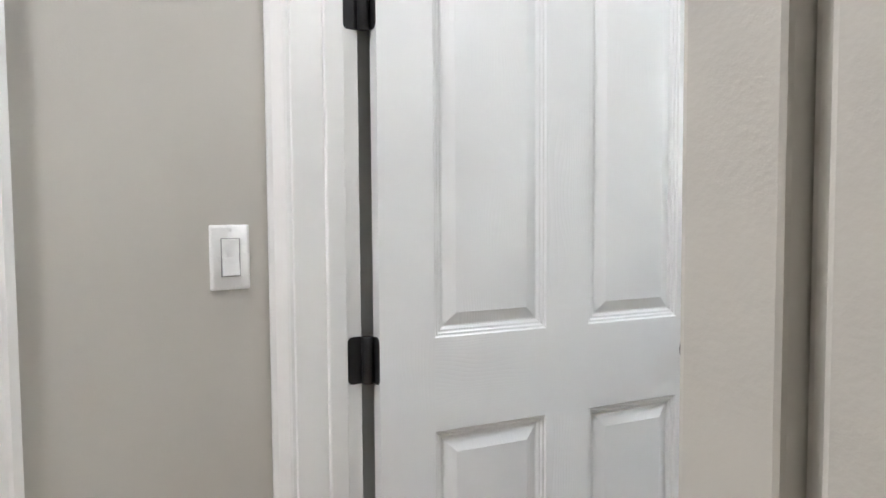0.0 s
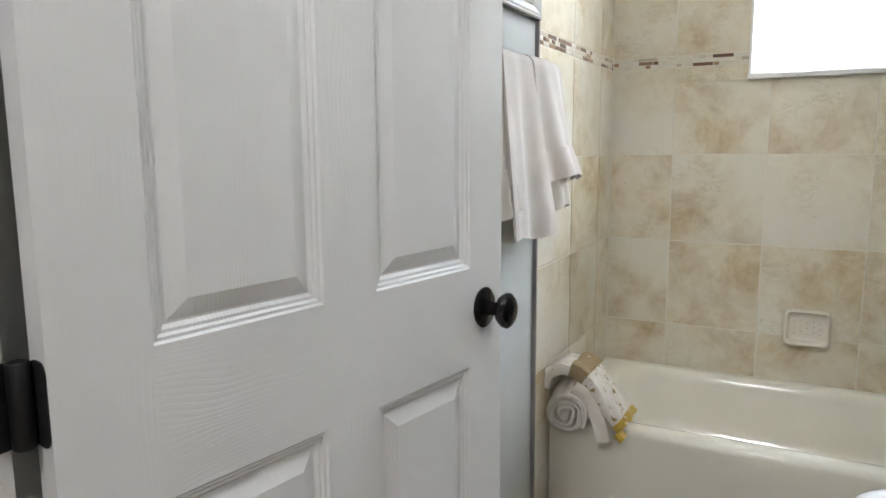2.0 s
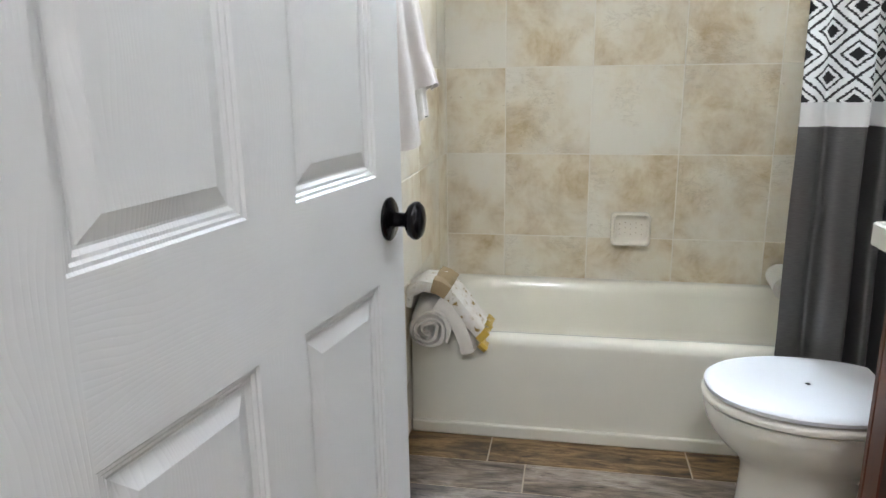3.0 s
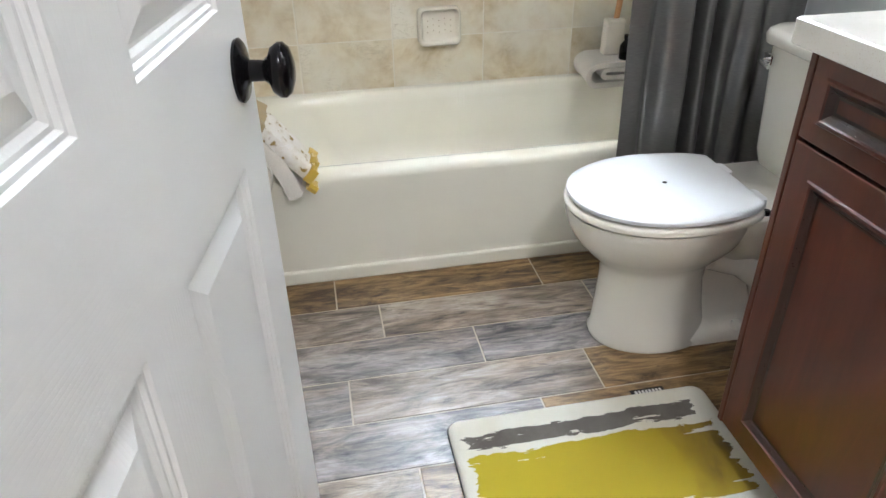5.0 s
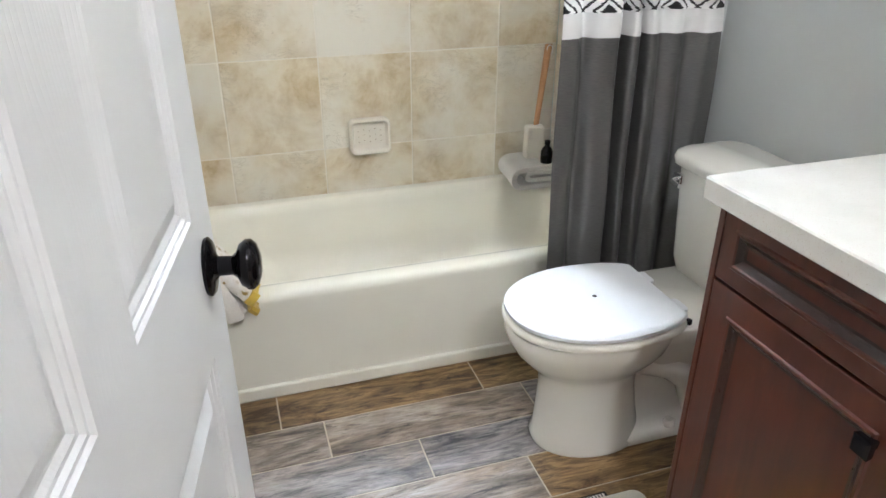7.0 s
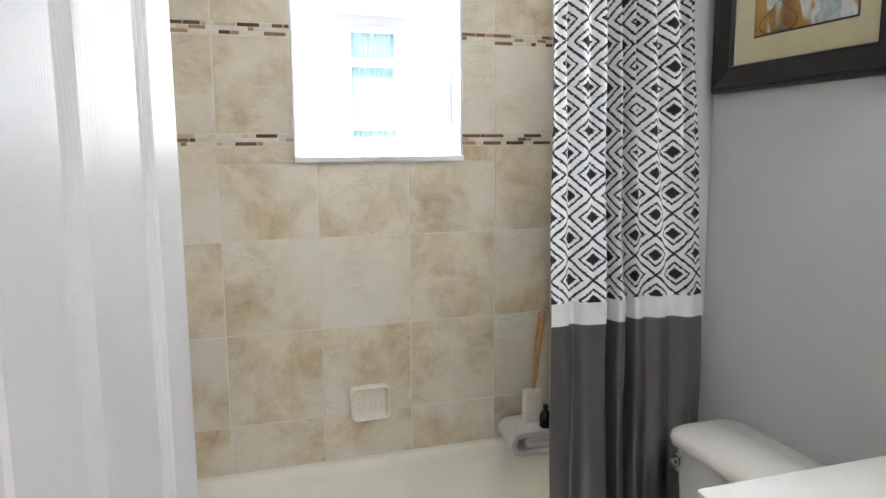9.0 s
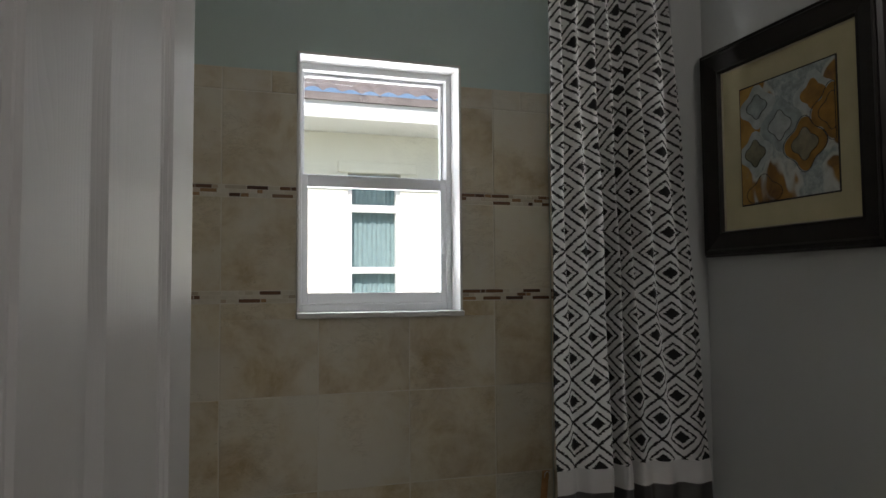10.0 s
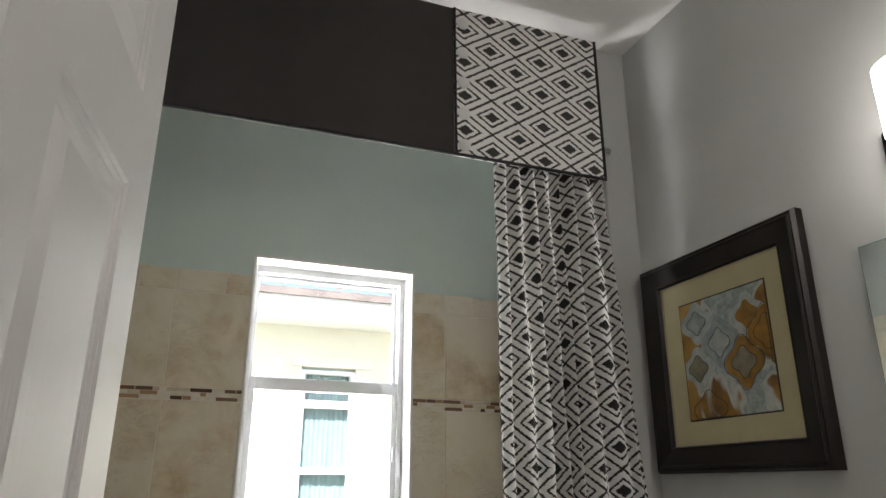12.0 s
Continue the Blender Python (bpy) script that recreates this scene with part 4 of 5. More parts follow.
def valance():
    v = thing("valance", "dark upholstered valance board with ikat print end", "valance")
    y0, z0, z1, xs = -0.848, 2.457, 2.948, (XL + 0.001, 0.899, 1.388)
    part("dark_panel", boxes((xs[0], xs[1] - 0.006, y0, y0 + 0.02, z0 + 0.008, z1)), M_DARKBOARD, v, "dark brown cloth panel", bevel=0.002)
    bm = bmesh.new()
    uvl = bm.loops.layers.uv.new("cloth")
    box(bm, xs[1], xs[2] - 0.006, y0 - 0.002, y0 + 0.02, z0 + 0.008, z1)
    for f in bm.faces:
        for loop in f.loops:
            loop[uvl].uv = (loop.vert.co.x + 0.01, loop.vert.co.z + 0.035)
    part("print_end", bm, M_PRINT, v, "ikat print end panel")
    part("piping", tube([(xs[0], y0 - 0.002, z0 + 0.004), (xs[2] - 0.004, y0 - 0.002, z0 + 0.004)], 0.005), M_PIPING, v, smooth=True)
    part("piping", tube([(xs[2] - 0.003, y0 - 0.002, z0), (xs[2] - 0.003, y0 - 0.002, z1)], 0.005), M_PIPING, v, smooth=True)
    part("piping", tube([(xs[1] - 0.003, y0 - 0.002, z0 + 0.004), (xs[1] - 0.003, y0 - 0.002, z1)], 0.004), M_PIPING, v, smooth=True)
    part("return_board", boxes((xs[2] - 0.022, xs[2] - 0.004, y0 + 0.02, -0.772, z0 + 0.008, z1)), M_DARKBOARD, v)
    for i in range(5):
        z = z0 + 0.035 + i * 0.101
        part("button", lathe(((0.019, 0), (0.019, 0.003), (0.014, 0.007), (0.0, 0.009)), 18, Matrix.Translation((xs[1] + 0.022, y0 - 0.002, z)) @ Matrix.Rotation(radians(90), 4, 'X')), M_BAND, v, "white covered button", True)
    hinge = Vector((xs[2], y0, z0))
    v.matrix_world = Matrix.Translation(hinge) @ Matrix.Rotation(radians(-0.45), 4, 'Y') @ Matrix.Translation(-hinge)   # hangs a little lower at its far end
    return v


valance()


# ---- pictures and mirror ----
def big_picture():
    p = thing("picture", "abstract print, cream mat and espresso wood frame", "picture")
    y0, y1, z0, z1 = -1.372, -0.795, 1.612, 2.192
    prof = ((0, 0.0), (0, 0.022), (0.006, 0.032), (0.012, 0.030), (0.016, 0.034), (0.022, 0.030), (0.060, 0.022), (0.066, 0.024), (0.070, 0.012))
    rings = [[(XR - 0.003 - d, y, z) for y, z in ((y0 + i, z0 + i), (y1 - i, z0 + i), (y1 - i, z1 - i), (y0 + i, z1 - i))] for i, d in prof]
    part("frame", loft(rings, cap0=False, cap1=False), M_ESPRESSO, p, "espresso moulded wood frame")
    part("frame_lip", loft([[(XR - 0.003 - d, y, z) for y, z in ((y0 + i, z0 + i), (y1 - i, z0 + i), (y1 - i, z1 - i), (y0 + i, z1 - i))] for i, d in ((0.069, 0.0135), (0.073, 0.0135), (0.073, 0.010))], cap0=False, cap1=False), paint("gilt_lip", (0.45, 0.40, 0.28), 0.4), p)
    part("mat_board", boxes((XR - 0.013, XR - 0.009, y0 + 0.06, y1 - 0.06, z0 + 0.06, z1 - 0.06)), M_MATBOARD, p, "cream mat board")
    a0, a1, b0, b1 = -1.240, -0.936, 1.746, 2.055
    part("print_border", boxes((XR - 0.0142, XR - 0.0125, a0 - 0.004, a1 + 0.004, b0 - 0.004, b1 + 0.004)), M_INK, p)
    part("print", boxes((XR - 0.0158, XR - 0.0142, a0, a1, b0, b1)), M_ART, p, "rust and grey-blue abstract print")
    def ogee(u, v, w, h, n=48):
        """Pointed quatrefoil outline on the print; u and v run from its top corner beside the curtain."""
        pts = []
        for k in range(n):
            a = 2 * math.pi * k / n
            r = 0.80 + 0.10 * math.cos(4 * a) + 0.16 * abs(math.sin(a)) ** 9 - 0.10 * math.cos(2 * a + math.pi)
            y = a1 - (a1 - a0) * (u + 0.5 * w * r * math.cos(a))
            z = b1 - (b1 - b0) * (v - 0.5 * h * r * math.sin(a))
            pts.append((max(a0 + 0.001, min(a1 - 0.001, y)), max(b0 + 0.001, min(b1 - 0.001, z))))
        return pts
    face = XR - 0.0158
    for k, (u, v, w, h, colour) in enumerate(((0.20, 0.19, 0.42, 0.40, M_ARTPALE), (0.17, 0.58, 0.40, 0.40, M_ARTPALE), (0.46, 0.40, 0.46, 0.46, M_ARTGREY), (0.80, 0.24, 0.42, 0.40, M_ARTPALE), (0.79, 0.23, 0.25, 0.25, M_ARTRUST),
                                              (0.70, 0.60, 0.42, 0.44, M_ARTRUST), (0.97, 0.40, 0.40, 0.44, M_ARTRUST), (0.20, 0.19, 0.24, 0.22, M_ARTGREY), (0.45, 0.40, 0.25, 0.26, M_ARTPALE), (0.17, 0.58, 0.24, 0.24, M_ARTOLIVE), (0.70, 0.60, 0.27, 0.27, M_ARTOLIVE))):
        d = face - 0.0003 - 0.00012 * k
        part("printed_shape", loft([[(x, y, z) for y, z in ogee(u, v, w, h)] for x in (face + 0.0002, d)]), colour, p)
    for u, v, w, h in ((0.20, 0.19, 0.24, 0.22), (0.45, 0.40, 0.25, 0.26), (0.17, 0.58, 0.24, 0.24), (0.70, 0.60, 0.27, 0.27), (0.70, 0.60, 0.44, 0.46), (0.97, 0.40, 0.26, 0.30), (0.97, 0.40, 0.42, 0.46), (0.26, 0.93, 0.40, 0.34)):
        pts = [(face - 0.0018, y, z) for y, z in ogee(u, v, w, h)]
        part("drawn_outline", tube(pts + pts[:1], 0.0008, 5), M_INK, p)
    return p


big_picture()


def small_picture():
    p = thing("small_picture", "pale print in a thin black frame above towels", "picture")
    y0, y1, z0, z1 = -1.31, -0.842, 1.546, 2.08
    w = XL - 0.010
    rings = [[(w + d, y, z) for y, z in ((y0 + i, z0 + i), (y0 + i, z1 - i), (y1 - i, z1 - i), (y1 - i, z0 + i))] for i, d in ((0, 0), (0, 0.018), (0.004, 0.022), (0.010, 0.020), (0.014, 0.022), (0.030, 0.014), (0.036, 0.010))]
    part("frame", loft(rings[1:], cap0=False, cap1=False), M_SILVER, p, "brushed silver moulding")
    part("frame_edge", loft([[(w + d, y, z) for y, z in ((y0 + i, z0 + i), (y0 + i, z1 - i), (y1 - i, z1 - i), (y1 - i, z0 + i))] for i, d in ((-0.001, 0), (-0.001, 0.0175), (0.001, 0.0185))], cap0=False, cap1=False), M_BLACK, p, "black outer edge")
    part("silver_lip", loft([[(w + d, y, z) for y, z in ((y0 + i, z0 + i), (y0 + i, z1 - i), (y1 - i, z1 - i), (y1 - i, z0 + i))] for i, d in ((0.035, 0.0115), (0.040, 0.0115), (0.041, 0.006))], cap0=False, cap1=False), M_CHROME, p)
    part("mat_board", boxes((w + 0.002, w + 0.007, y0 + 0.018, y1 - 0.018, z0 + 0.018, z1 - 0.018)), M_WHITEBOARD, p)
    part("print", boxes((w + 0.007, w + 0.0085, y0 + 0.10, y1 - 0.10, z0 + 0.12, z1 - 0.12)), M_PALEART, p, "pale watercolour print")
    pane = part("glass", boxes((w + 0.0092, w + 0.0108, y0 + 0.02, y1 - 0.02, z0 + 0.02, z1 - 0.02)), M_GLASS, p, "glass cover")
    pane.visible_shadow = False
    return p


small_picture()

mir = thing("wall_mirror", "frameless wall mirror with green glass edge", "mirror")
part("glass_body", boxes((XR - 0.008, XR - 0.001, -2.30, -1.495, 1.02, 2.056)), M_MIRROREDGE, mir)
part("mirror_face", boxes((XR - 0.0095, XR - 0.008, -2.298, -1.497, 1.022, 2.054)), M_MIRROR, mir, "silvered mirror face")


def vanity_light():
    v = thing("vanity_light", "vanity wall light with lit opal glass shades", "wall lamp")
    part("back_plate", boxes((XR - 0.02, XR, -2.25, -1.60, 2.19, 2.27)), M_BLACK, v, "dark bronze back plate", bevel=0.006)
    for y in (-1.735, -1.945, -2.155):
        c = part("holder", lathe(((0.0, 0.0), (0.012, 0.0), (0.030, 0.006), (0.036, 0.016), (0.036, 0.028), (0.0, 0.028)), 20, Matrix.Translation((1.44, y, 2.145))), M_BLACK, v, "dark bronze holder", True)
        part("shade", lathe(((0.034, 0), (0.052, 0.004), (0.055, 0.02), (0.055, 0.155), (0.050, 0.160), (0.0, 0.161)), 28, Matrix.Translation((1.44, y, 2.174))), M_SHADE, c, "lit opal glass cylinder shade", True)
        part("arm", tube([(XR - 0.01, y, 2.23), (1.51, y, 2.225), (1.50, y, 2.16), (1.44, y, 2.155)], 0.008), M_BLACK, c, smooth=True)
    return v


vanity_light()

# Unseen lamp, added to light the hall and what shows through the doorway.
hl = thing("added_hall_light", "added unseen hall light, a glowing bowl on the ceiling", "ceiling lamp")
part("diffuser", lathe(((0.0, -0.10), (0.09, -0.09), (0.15, -0.055), (0.17, -0.01)), 28, Matrix.Translation((0.45, -3.7, ZC - 0.012))), M_HALLGLOW, hl, "glowing bowl of the added light", True)
part("rim", lathe(((0.172, -0.012), (0.182, -0.010), (0.182, 0.0), (0.0, 0.0)), 28, Matrix.Translation((0.45, -3.7, ZC))), M_BLACK, hl)


# ---- soap dish ----
def soap_dish():
    s = thing("soap_dish", "ivory ceramic soap dish set in the tiled wall", "soap dish")
    x0, x1, z0, z1 = 0.623, 0.773, 0.484, 0.612
    rings = []
    slope = lambda z: -0.030 + 0.024 * (z - z0) / (z1 - z0)
    for dy, i, share in ((0.0, 0, 0), (-0.026, 0.0, 0), (-0.034, 0.004, 0), (-0.036, 0.009, 0), (-0.033, 0.012, 0), (-0.030, 0.014, 0.5), (0.0, 0.018, 1.0), (0.0, 0.03, 1.0)):
        out = []
        for x, z, _ in rrect(x0 + i, x1 - i, z0 + i * 1.25, z1 - i * 0.75, max(0.020 - i * 0.4, 0.006), 0, 4):
            low = 0.012 * max(0.0, 1 - (z - z0) / 0.03) * (1 - share)
            out.append((x, (1 - share) * dy + share * slope(z) - (low if dy < -0.01 else 0), z))
        rings.append(out)
    part("dish", loft(rings), M_SOAP, s, smooth=True, angle=50)
    for i in range(5):
        for j in range(3):
            z = z0 + 0.044 + 0.019 * j + 0.006 * (i % 2)
            part("drain_hole", lathe(((0.0019, 0), (0.0017, 0.0006), (0, 0.0008)), 8, Matrix.Translation((x0 + 0.034 + 0.0205 * i, slope(z) - 0.0004, z)) @ Matrix.Rotation(radians(90), 4, 'X')), M_STRAP, s)
    return s


soap_dish()


# ---- towels ----
def draped_towel(name, label, ytop, ybot, zf, zb, material, phase, bar=(0.031, 1.392), stand=0.0, cuff=False):
    """A towel folded over the bar: front and back lengths with soft folds that open downwards."""
    bx, bz = bar
    r = 0.014 + stand
    prof = []
    for k in range(15):
        prof.append((1, zf + (bz - zf) * k / 14))
    for k in range(1, 8):
        a = math.pi * k / 8
        prof.append((math.cos(a), bz + r * math.sin(a)))
    for k in range(11):
        prof.append((-1, bz - (bz - zb) * k / 10))
    n = 26
    rows = []
    for side, z in prof:
        down = max(0.0, (bz - z) / (bz - min(zf, zb)))
        row = []
        for i in range(n + 1):
            s = i / n
            y = (ytop[0] + (ytop[1] - ytop[0]) * s) * (1 - down) + (ybot[0] + (ybot[1] - ybot[0]) * s) * down
            fold = (0.004 + 0.016 * down) * (math.sin(2 * math.pi * (0.95 * s + phase)) + 0.35 * math.sin(2 * math.pi * (2.3 * s + 2 * phase)))
            x = bx + side * r + (0.5 + 0.5 * side) * (0.006 + fold * 0.9 + 0.006 * down) - (0.5 - 0.5 * side) * 0.004
            x = max(x, XL - 0.006)
            row.append((x, y, z + 0.012 * down * math.sin(5 * s + phase * 7)))
        rows.append(row)
    t = thing(name, label, "towel", group="towels on the rail")
    def sheet(part_rows):
        return loft(part_rows, close=False, cap0=False, cap1=False)
    body = cloth_part("cloth", sheet(rows[1:]), material, t, "", 0.0065)
    cloth_part("hem", sheet(rows[:2]), material, t, "flat woven hem", 0.0045)
    cloth_part("woven_stripe", sheet([[(x + 0.0022, y, z - 0.001) for x, y, z in rows[4]], [(x + 0.0022, y, z + 0.003) for x, y, z in rows[4]]]), material, t, "flat woven stripe", 0.0028)
    if cuff:
        cloth_part("cuff", sheet([[(x + 0.007 + 0.003 * (3 - k), y + 0.004, z + 0.002) for x, y, z in rows[k]] for k in (0, 1, 2, 3, 4)]), material, t, "turned-up woven cuff", 0.004)
    return t


draped_towel("bath_towel", "beige terry bath towel hanging from the rail", (-1.315, -1.125), (-1.280, -0.945), 0.968, 1.05, M_TOWEL, 0.15, stand=0.010)
draped_towel("hand_towel", "beige terry hand towel hanging beside the tub", (-1.085, -0.915), (-0.985, -0.800), 1.020, 1.06, M_TOWEL2, 0.62)
draped_towel("face_towel", "beige face towel with a turned cuff, layered over another", (-1.105, -0.905), (-0.985, -0.722), 1.105, 1.20, M_TOWEL, 0.80, stand=0.013, cuff=True)
draped_towel("hand_towel", "cream hand towel with a turned cuff behind the bath towel", (-1.43, -1.320), (-1.43, -1.245), 1.035, 1.10, M_TOWEL2, 0.35, cuff=True)
rail = thing("towel_rail", "dark bronze towel rail on the painted wall", "towel rail")
part("bar", tube([(0.031, -1.47, 1.392), (0.031, -0.885, 1.392)], 0.008, 12), M_BLACK, rail, smooth=True)
for y in (-1.45, -0.895):
    part("post", lathe(((0.022, 0), (0.022, 0.006), (0.010, 0.012), (0.010, 0.070)), 18, Matrix.Translation((XL - 0.011, y, 1.392)) @ Matrix.Rotation(radians(90), 4, 'Y')), M_BLACK, rail, smooth=True)


def rolled_towel():
    r = thing("rolled_towel", "cream towel rolled up on the tub's corner", "towel")
    cx, cz = 0.045, RIM + 0.072
    n, turns = 180, 3.0
    outer, inner = [], []
    for i in range(n + 1):
        s = i / n
        a = -2 * math.pi * turns * s - 0.6
        rad = 0.009 + 0.057 * s ** 0.9 + 0.0022 * math.sin(a * 3.1) + 0.0022 * math.sin(a * 1.37 + 1.0)
        w = 0.0056 + 0.0009 * math.sin(a * 2.3)
        outer.append((cx + (rad + w) * math.cos(a) * 1.02, cz + (rad + w) * math.sin(a) * 0.96))
        inner.append((cx + (rad - w) * math.cos(a) * 1.02, cz + (rad - w) * math.sin(a) * 0.96))
    ring = outer + inner[::-1]
    rows = []
    for y, sc, drop in ((-0.752, 0.95, 0.040), (-0.758, 0.985, 0.040), (-0.745, 1.0, 0.036), (-0.715, 1.0, 0.024), (-0.69, 1.0, 0.012), (-0.60, 1.0, 0.0), (-0.50, 1.0, 0.0), (-0.492, 0.97, 0.0)):
        rows.append([(cx + (x - cx) * sc - 0.10 * (y + 0.75) * 0.1, y + 0.005 * math.sin(60 * (x - cx)) + 0.004 * math.sin(90 * (z - cz)), max(cz + (z - cz) * sc - drop, RIM + 0.002 if y > -0.70 else 0)) for x, z in ring])
    part("roll", loft(rows), M_TOWEL2, r, smooth=True, angle=60)
    return r


rolled_towel()


def folded_strip(xz, y0, y1, thick, sag=0.0, n=8):
    """A folded cloth lying along a line of (x, z), as wide as y0 to y1."""
    pts = [Vector((x, 0, z)) for x, z in xz]
    rows = []
    for i, p in enumerate(pts):
        d = (pts[min(i + 1, len(pts) - 1)] - pts[max(i - 1, 0)]).normalized()
        nrm = Vector((-d.z, 0, d.x))
        if nrm.z < 0:
            nrm = -nrm
        row = []
        for k, (yy, h) in enumerate([(y0, 0.2), (y0 - 0.002, 0.6), (y0 + 0.004, 1.0)] + [(y0 + (y1 - y0) * j / n, 1.0 + 0.17 * math.sin(j * 1.7 + i * 0.9) + 0.09 * math.sin(j * 3.9 - i * 2.3)) for j in range(1, n)] + [(y1 - 0.004, 1.0), (y1 + 0.002, 0.6), (y1, 0.2)]):
            q = p + nrm * (thick * h)
            row.append((q.x, yy, q.z))
        row += [(p.x, y1 - 0.002, p.z), (p.x, y0 + 0.002, p.z)]
        rows.append(row)
    return loft(rows)


def flowered_towel():
    t = thing("folded_hand_towel", "flowered cream hand towel with yellow trim, draped over the roll", "towel")
    top = RIM + 0.150
    path = [(-0.012, top - 0.050), (-0.004, top - 0.012), (0.026, top + 0.004), (0.066, top - 0.002), (0.102, top - 0.026), (0.132, top - 0.064), (0.162, top - 0.104), (0.186, top - 0.132), (0.200, top - 0.147)]
    part("cloth", folded_strip(path, -0.742, -0.60, 0.034), M_TOWEL3, t, smooth=True, angle=60)
    under = [(0.058, top - 0.048), (0.084, top - 0.064), (0.110, top - 0.096), (0.130, top - 0.138), (0.142, top - 0.178), (0.146, top - 0.194)]
    part("under_fold", folded_strip(under, -0.750, -0.60, 0.042), M_TOWEL2, t, smooth=True, angle=60)
    part("yellow_trim", folded_strip([(0.190, top - 0.138), (0.200, top - 0.147), (0.206, top - 0.153)], -0.748, -0.594, 0.0405), M_YELLOW, t, "yellow woven trim", True)
    part("yellow_trim", folded_strip([(0.196, top - 0.166), (0.208, top - 0.177), (0.216, top - 0.184)], -0.748, -0.60, 0.020), M_YELLOW, t, "yellow woven trim", True)
    part("paper_band", folded_strip([(0.050, top + 0.0045), (0.070, top - 0.001), (0.092, top - 0.016)], -0.748, -0.582, 0.0425), M_STRAP, t, "brown paper band", True)
    return t


flowered_towel()


def folded_layer(x_fold, x_end, z0, z1, thick, y0, y1):
    """A doubled cloth lying flat: its round fold towards -x, both ends at x_end."""
    r, zc = (z1 - z0) / 2, (z0 + z1) / 2
    outer = [(x_end, z0)] + [(x_fold + r + r * math.cos(a), zc + r * math.sin(a)) for a in [math.radians(270 - 18 * k) for k in range(11)]] + [(x_end, z1)]
    ri = r - thick
    inner = [(x_end, z1 - thick)] + [(x_fold + r + ri * math.cos(a), zc + ri * math.sin(a)) for a in [math.radians(90 + 18 * k) for k in range(11)]] + [(x_end, z0 + thick)]
    ring = outer + inner
    rows = []
    for y, s in ((y0 + 0.004, 0.94), (y0, 0.985), (y0 + 0.006, 1.0), (y0 + 0.05, 1.0), ((y0 + y1) / 2, 1.0), (y1 - 0.006, 1.0), (y1, 0.97)):
        rows.append([(x + 0.10 * (y - y0), y, z0 + (z - z0) * s + 0.0025 * math.sin(40 * x + 30 * y)) for x, z in ring])
    return loft(rows)


def corner_towel():
    t = thing("folded_towel", "pale grey towel folded on the tub's back corner", "towel")
    b = RIM + 0.003
    part("outer_fold", folded_layer(1.188, 1.41, b, b + 0.090, 0.020, -0.195, -0.014), M_GREYTOWEL, t, smooth=True, angle=60)
    part("inner_fold", folded_layer(1.245, 1.405, b + 0.022, b + 0.068, 0.0185, -0.190, -0.018), M_GREYTOWEL, t, smooth=True, angle=60)
    return t


corner_towel()


def bath_brush():
    b = thing("bath_brush", "wooden bath brush leaning in the tub's corner", "bath brush")
    base = RIM + 0.0955
    head = loft([[(1.312 + 0.012 * k + x, -0.10 + y + 0.02 * k, base + z) for x, y in ((-0.036, -0.022), (0.032, -0.022), (0.032, 0.022), (-0.036, 0.022))] for k, z in ((0, 0), (0.5, 0.06), (1.0, 0.118))])
    part("bristle_block", head, M_BRISTLE, b, "ivory block of bristles", bevel=0.006)
    hd = []
    for k in range(9):
        s = k / 8
        cxx, cyy, zz = 1.328 + 0.060 * s, -0.075 + 0.055 * s, base + 0.10 + 0.305 * s
        w = 0.011 + 0.004 * s
        hd.append([(cxx + w * math.cos(2 * math.pi * j / 12), cyy + 0.006 * math.sin(2 * math.pi * j / 12), zz) for j in range(12)])
    part("handle", loft(hd), M_BRUSHWOOD, b, "pale wooden handle", True)
    part("loop", tube([(1.390 + 0.012 * math.cos(a * math.pi / 6), -0.028, base + 0.385 + 0.018 * math.sin(a * math.pi / 6)) for a in range(13)], 0.002, 6), M_BAND, b, "white cord loop", True)
    return b


bath_brush()
bt = thing("bottle", "small dark brown bottle beside the brush", "bottle")
part("body", lathe(((0.0, 0), (0.021, 0), (0.023, 0.004), (0.023, 0.045), (0.016, 0.058), (0.009, 0.064), (0.009, 0.070), (0.0, 0.070)), 22, Matrix.Translation((1.337, -0.168, RIM + 0.0935))), M_BLACK, bt, smooth=True)
part("cap", lathe(((0.010, 0), (0.011, 0.003), (0.011, 0.015), (0.0, 0.016)), 18, Matrix.Translation((1.337, -0.168, RIM + 0.1635))), M_BLACK, bt, smooth=True)


# ---- bath mat ----
def bath_mat():
    m = thing("bath_mat", "cream bath mat with grey and yellow brush strokes", "bath mat", (0.755, -1.577, 0.0))
    w, d = 0.303, 0.218
    part("tufted_top", loft([rrect(-w + i, w - i, -d + i, d - i, 0.028, z, 6) for i, z in ((0.001, 0.004), (-0.001, 0.010), (0.002, 0.016), (0.007, 0.019), (0.02, 0.020))]), M_MATPILE, m, smooth=True, angle=70)
    part("backing", loft([rrect(-w + i, w - i, -d + i, d - i, 0.028, z, 6) for i, z in ((0.0, 0.0005), (-0.002, 0.004))]), M_MATBACK, m)
    tag = part("tag", boxes((0.140, 0.222, d - 0.001, d + 0.022, 0.004, 0.0055)), M_MATBACK, m, "black woven label")
    for k in range(8):
        part("mark", boxes((0.150 + 0.0085 * k, 0.1555 + 0.0085 * k, d + 0.006, d + 0.0165, 0.0055, 0.0060)), M_BAND, tag)
    return m


bath_mat()

# ---- outside the window ----
ground = shell("ground", boxes((-400, 400, 0.5, 800, -0.5, -0.3)), M_GROUND, "pale gravel ground between the houses")
HY = 5.0


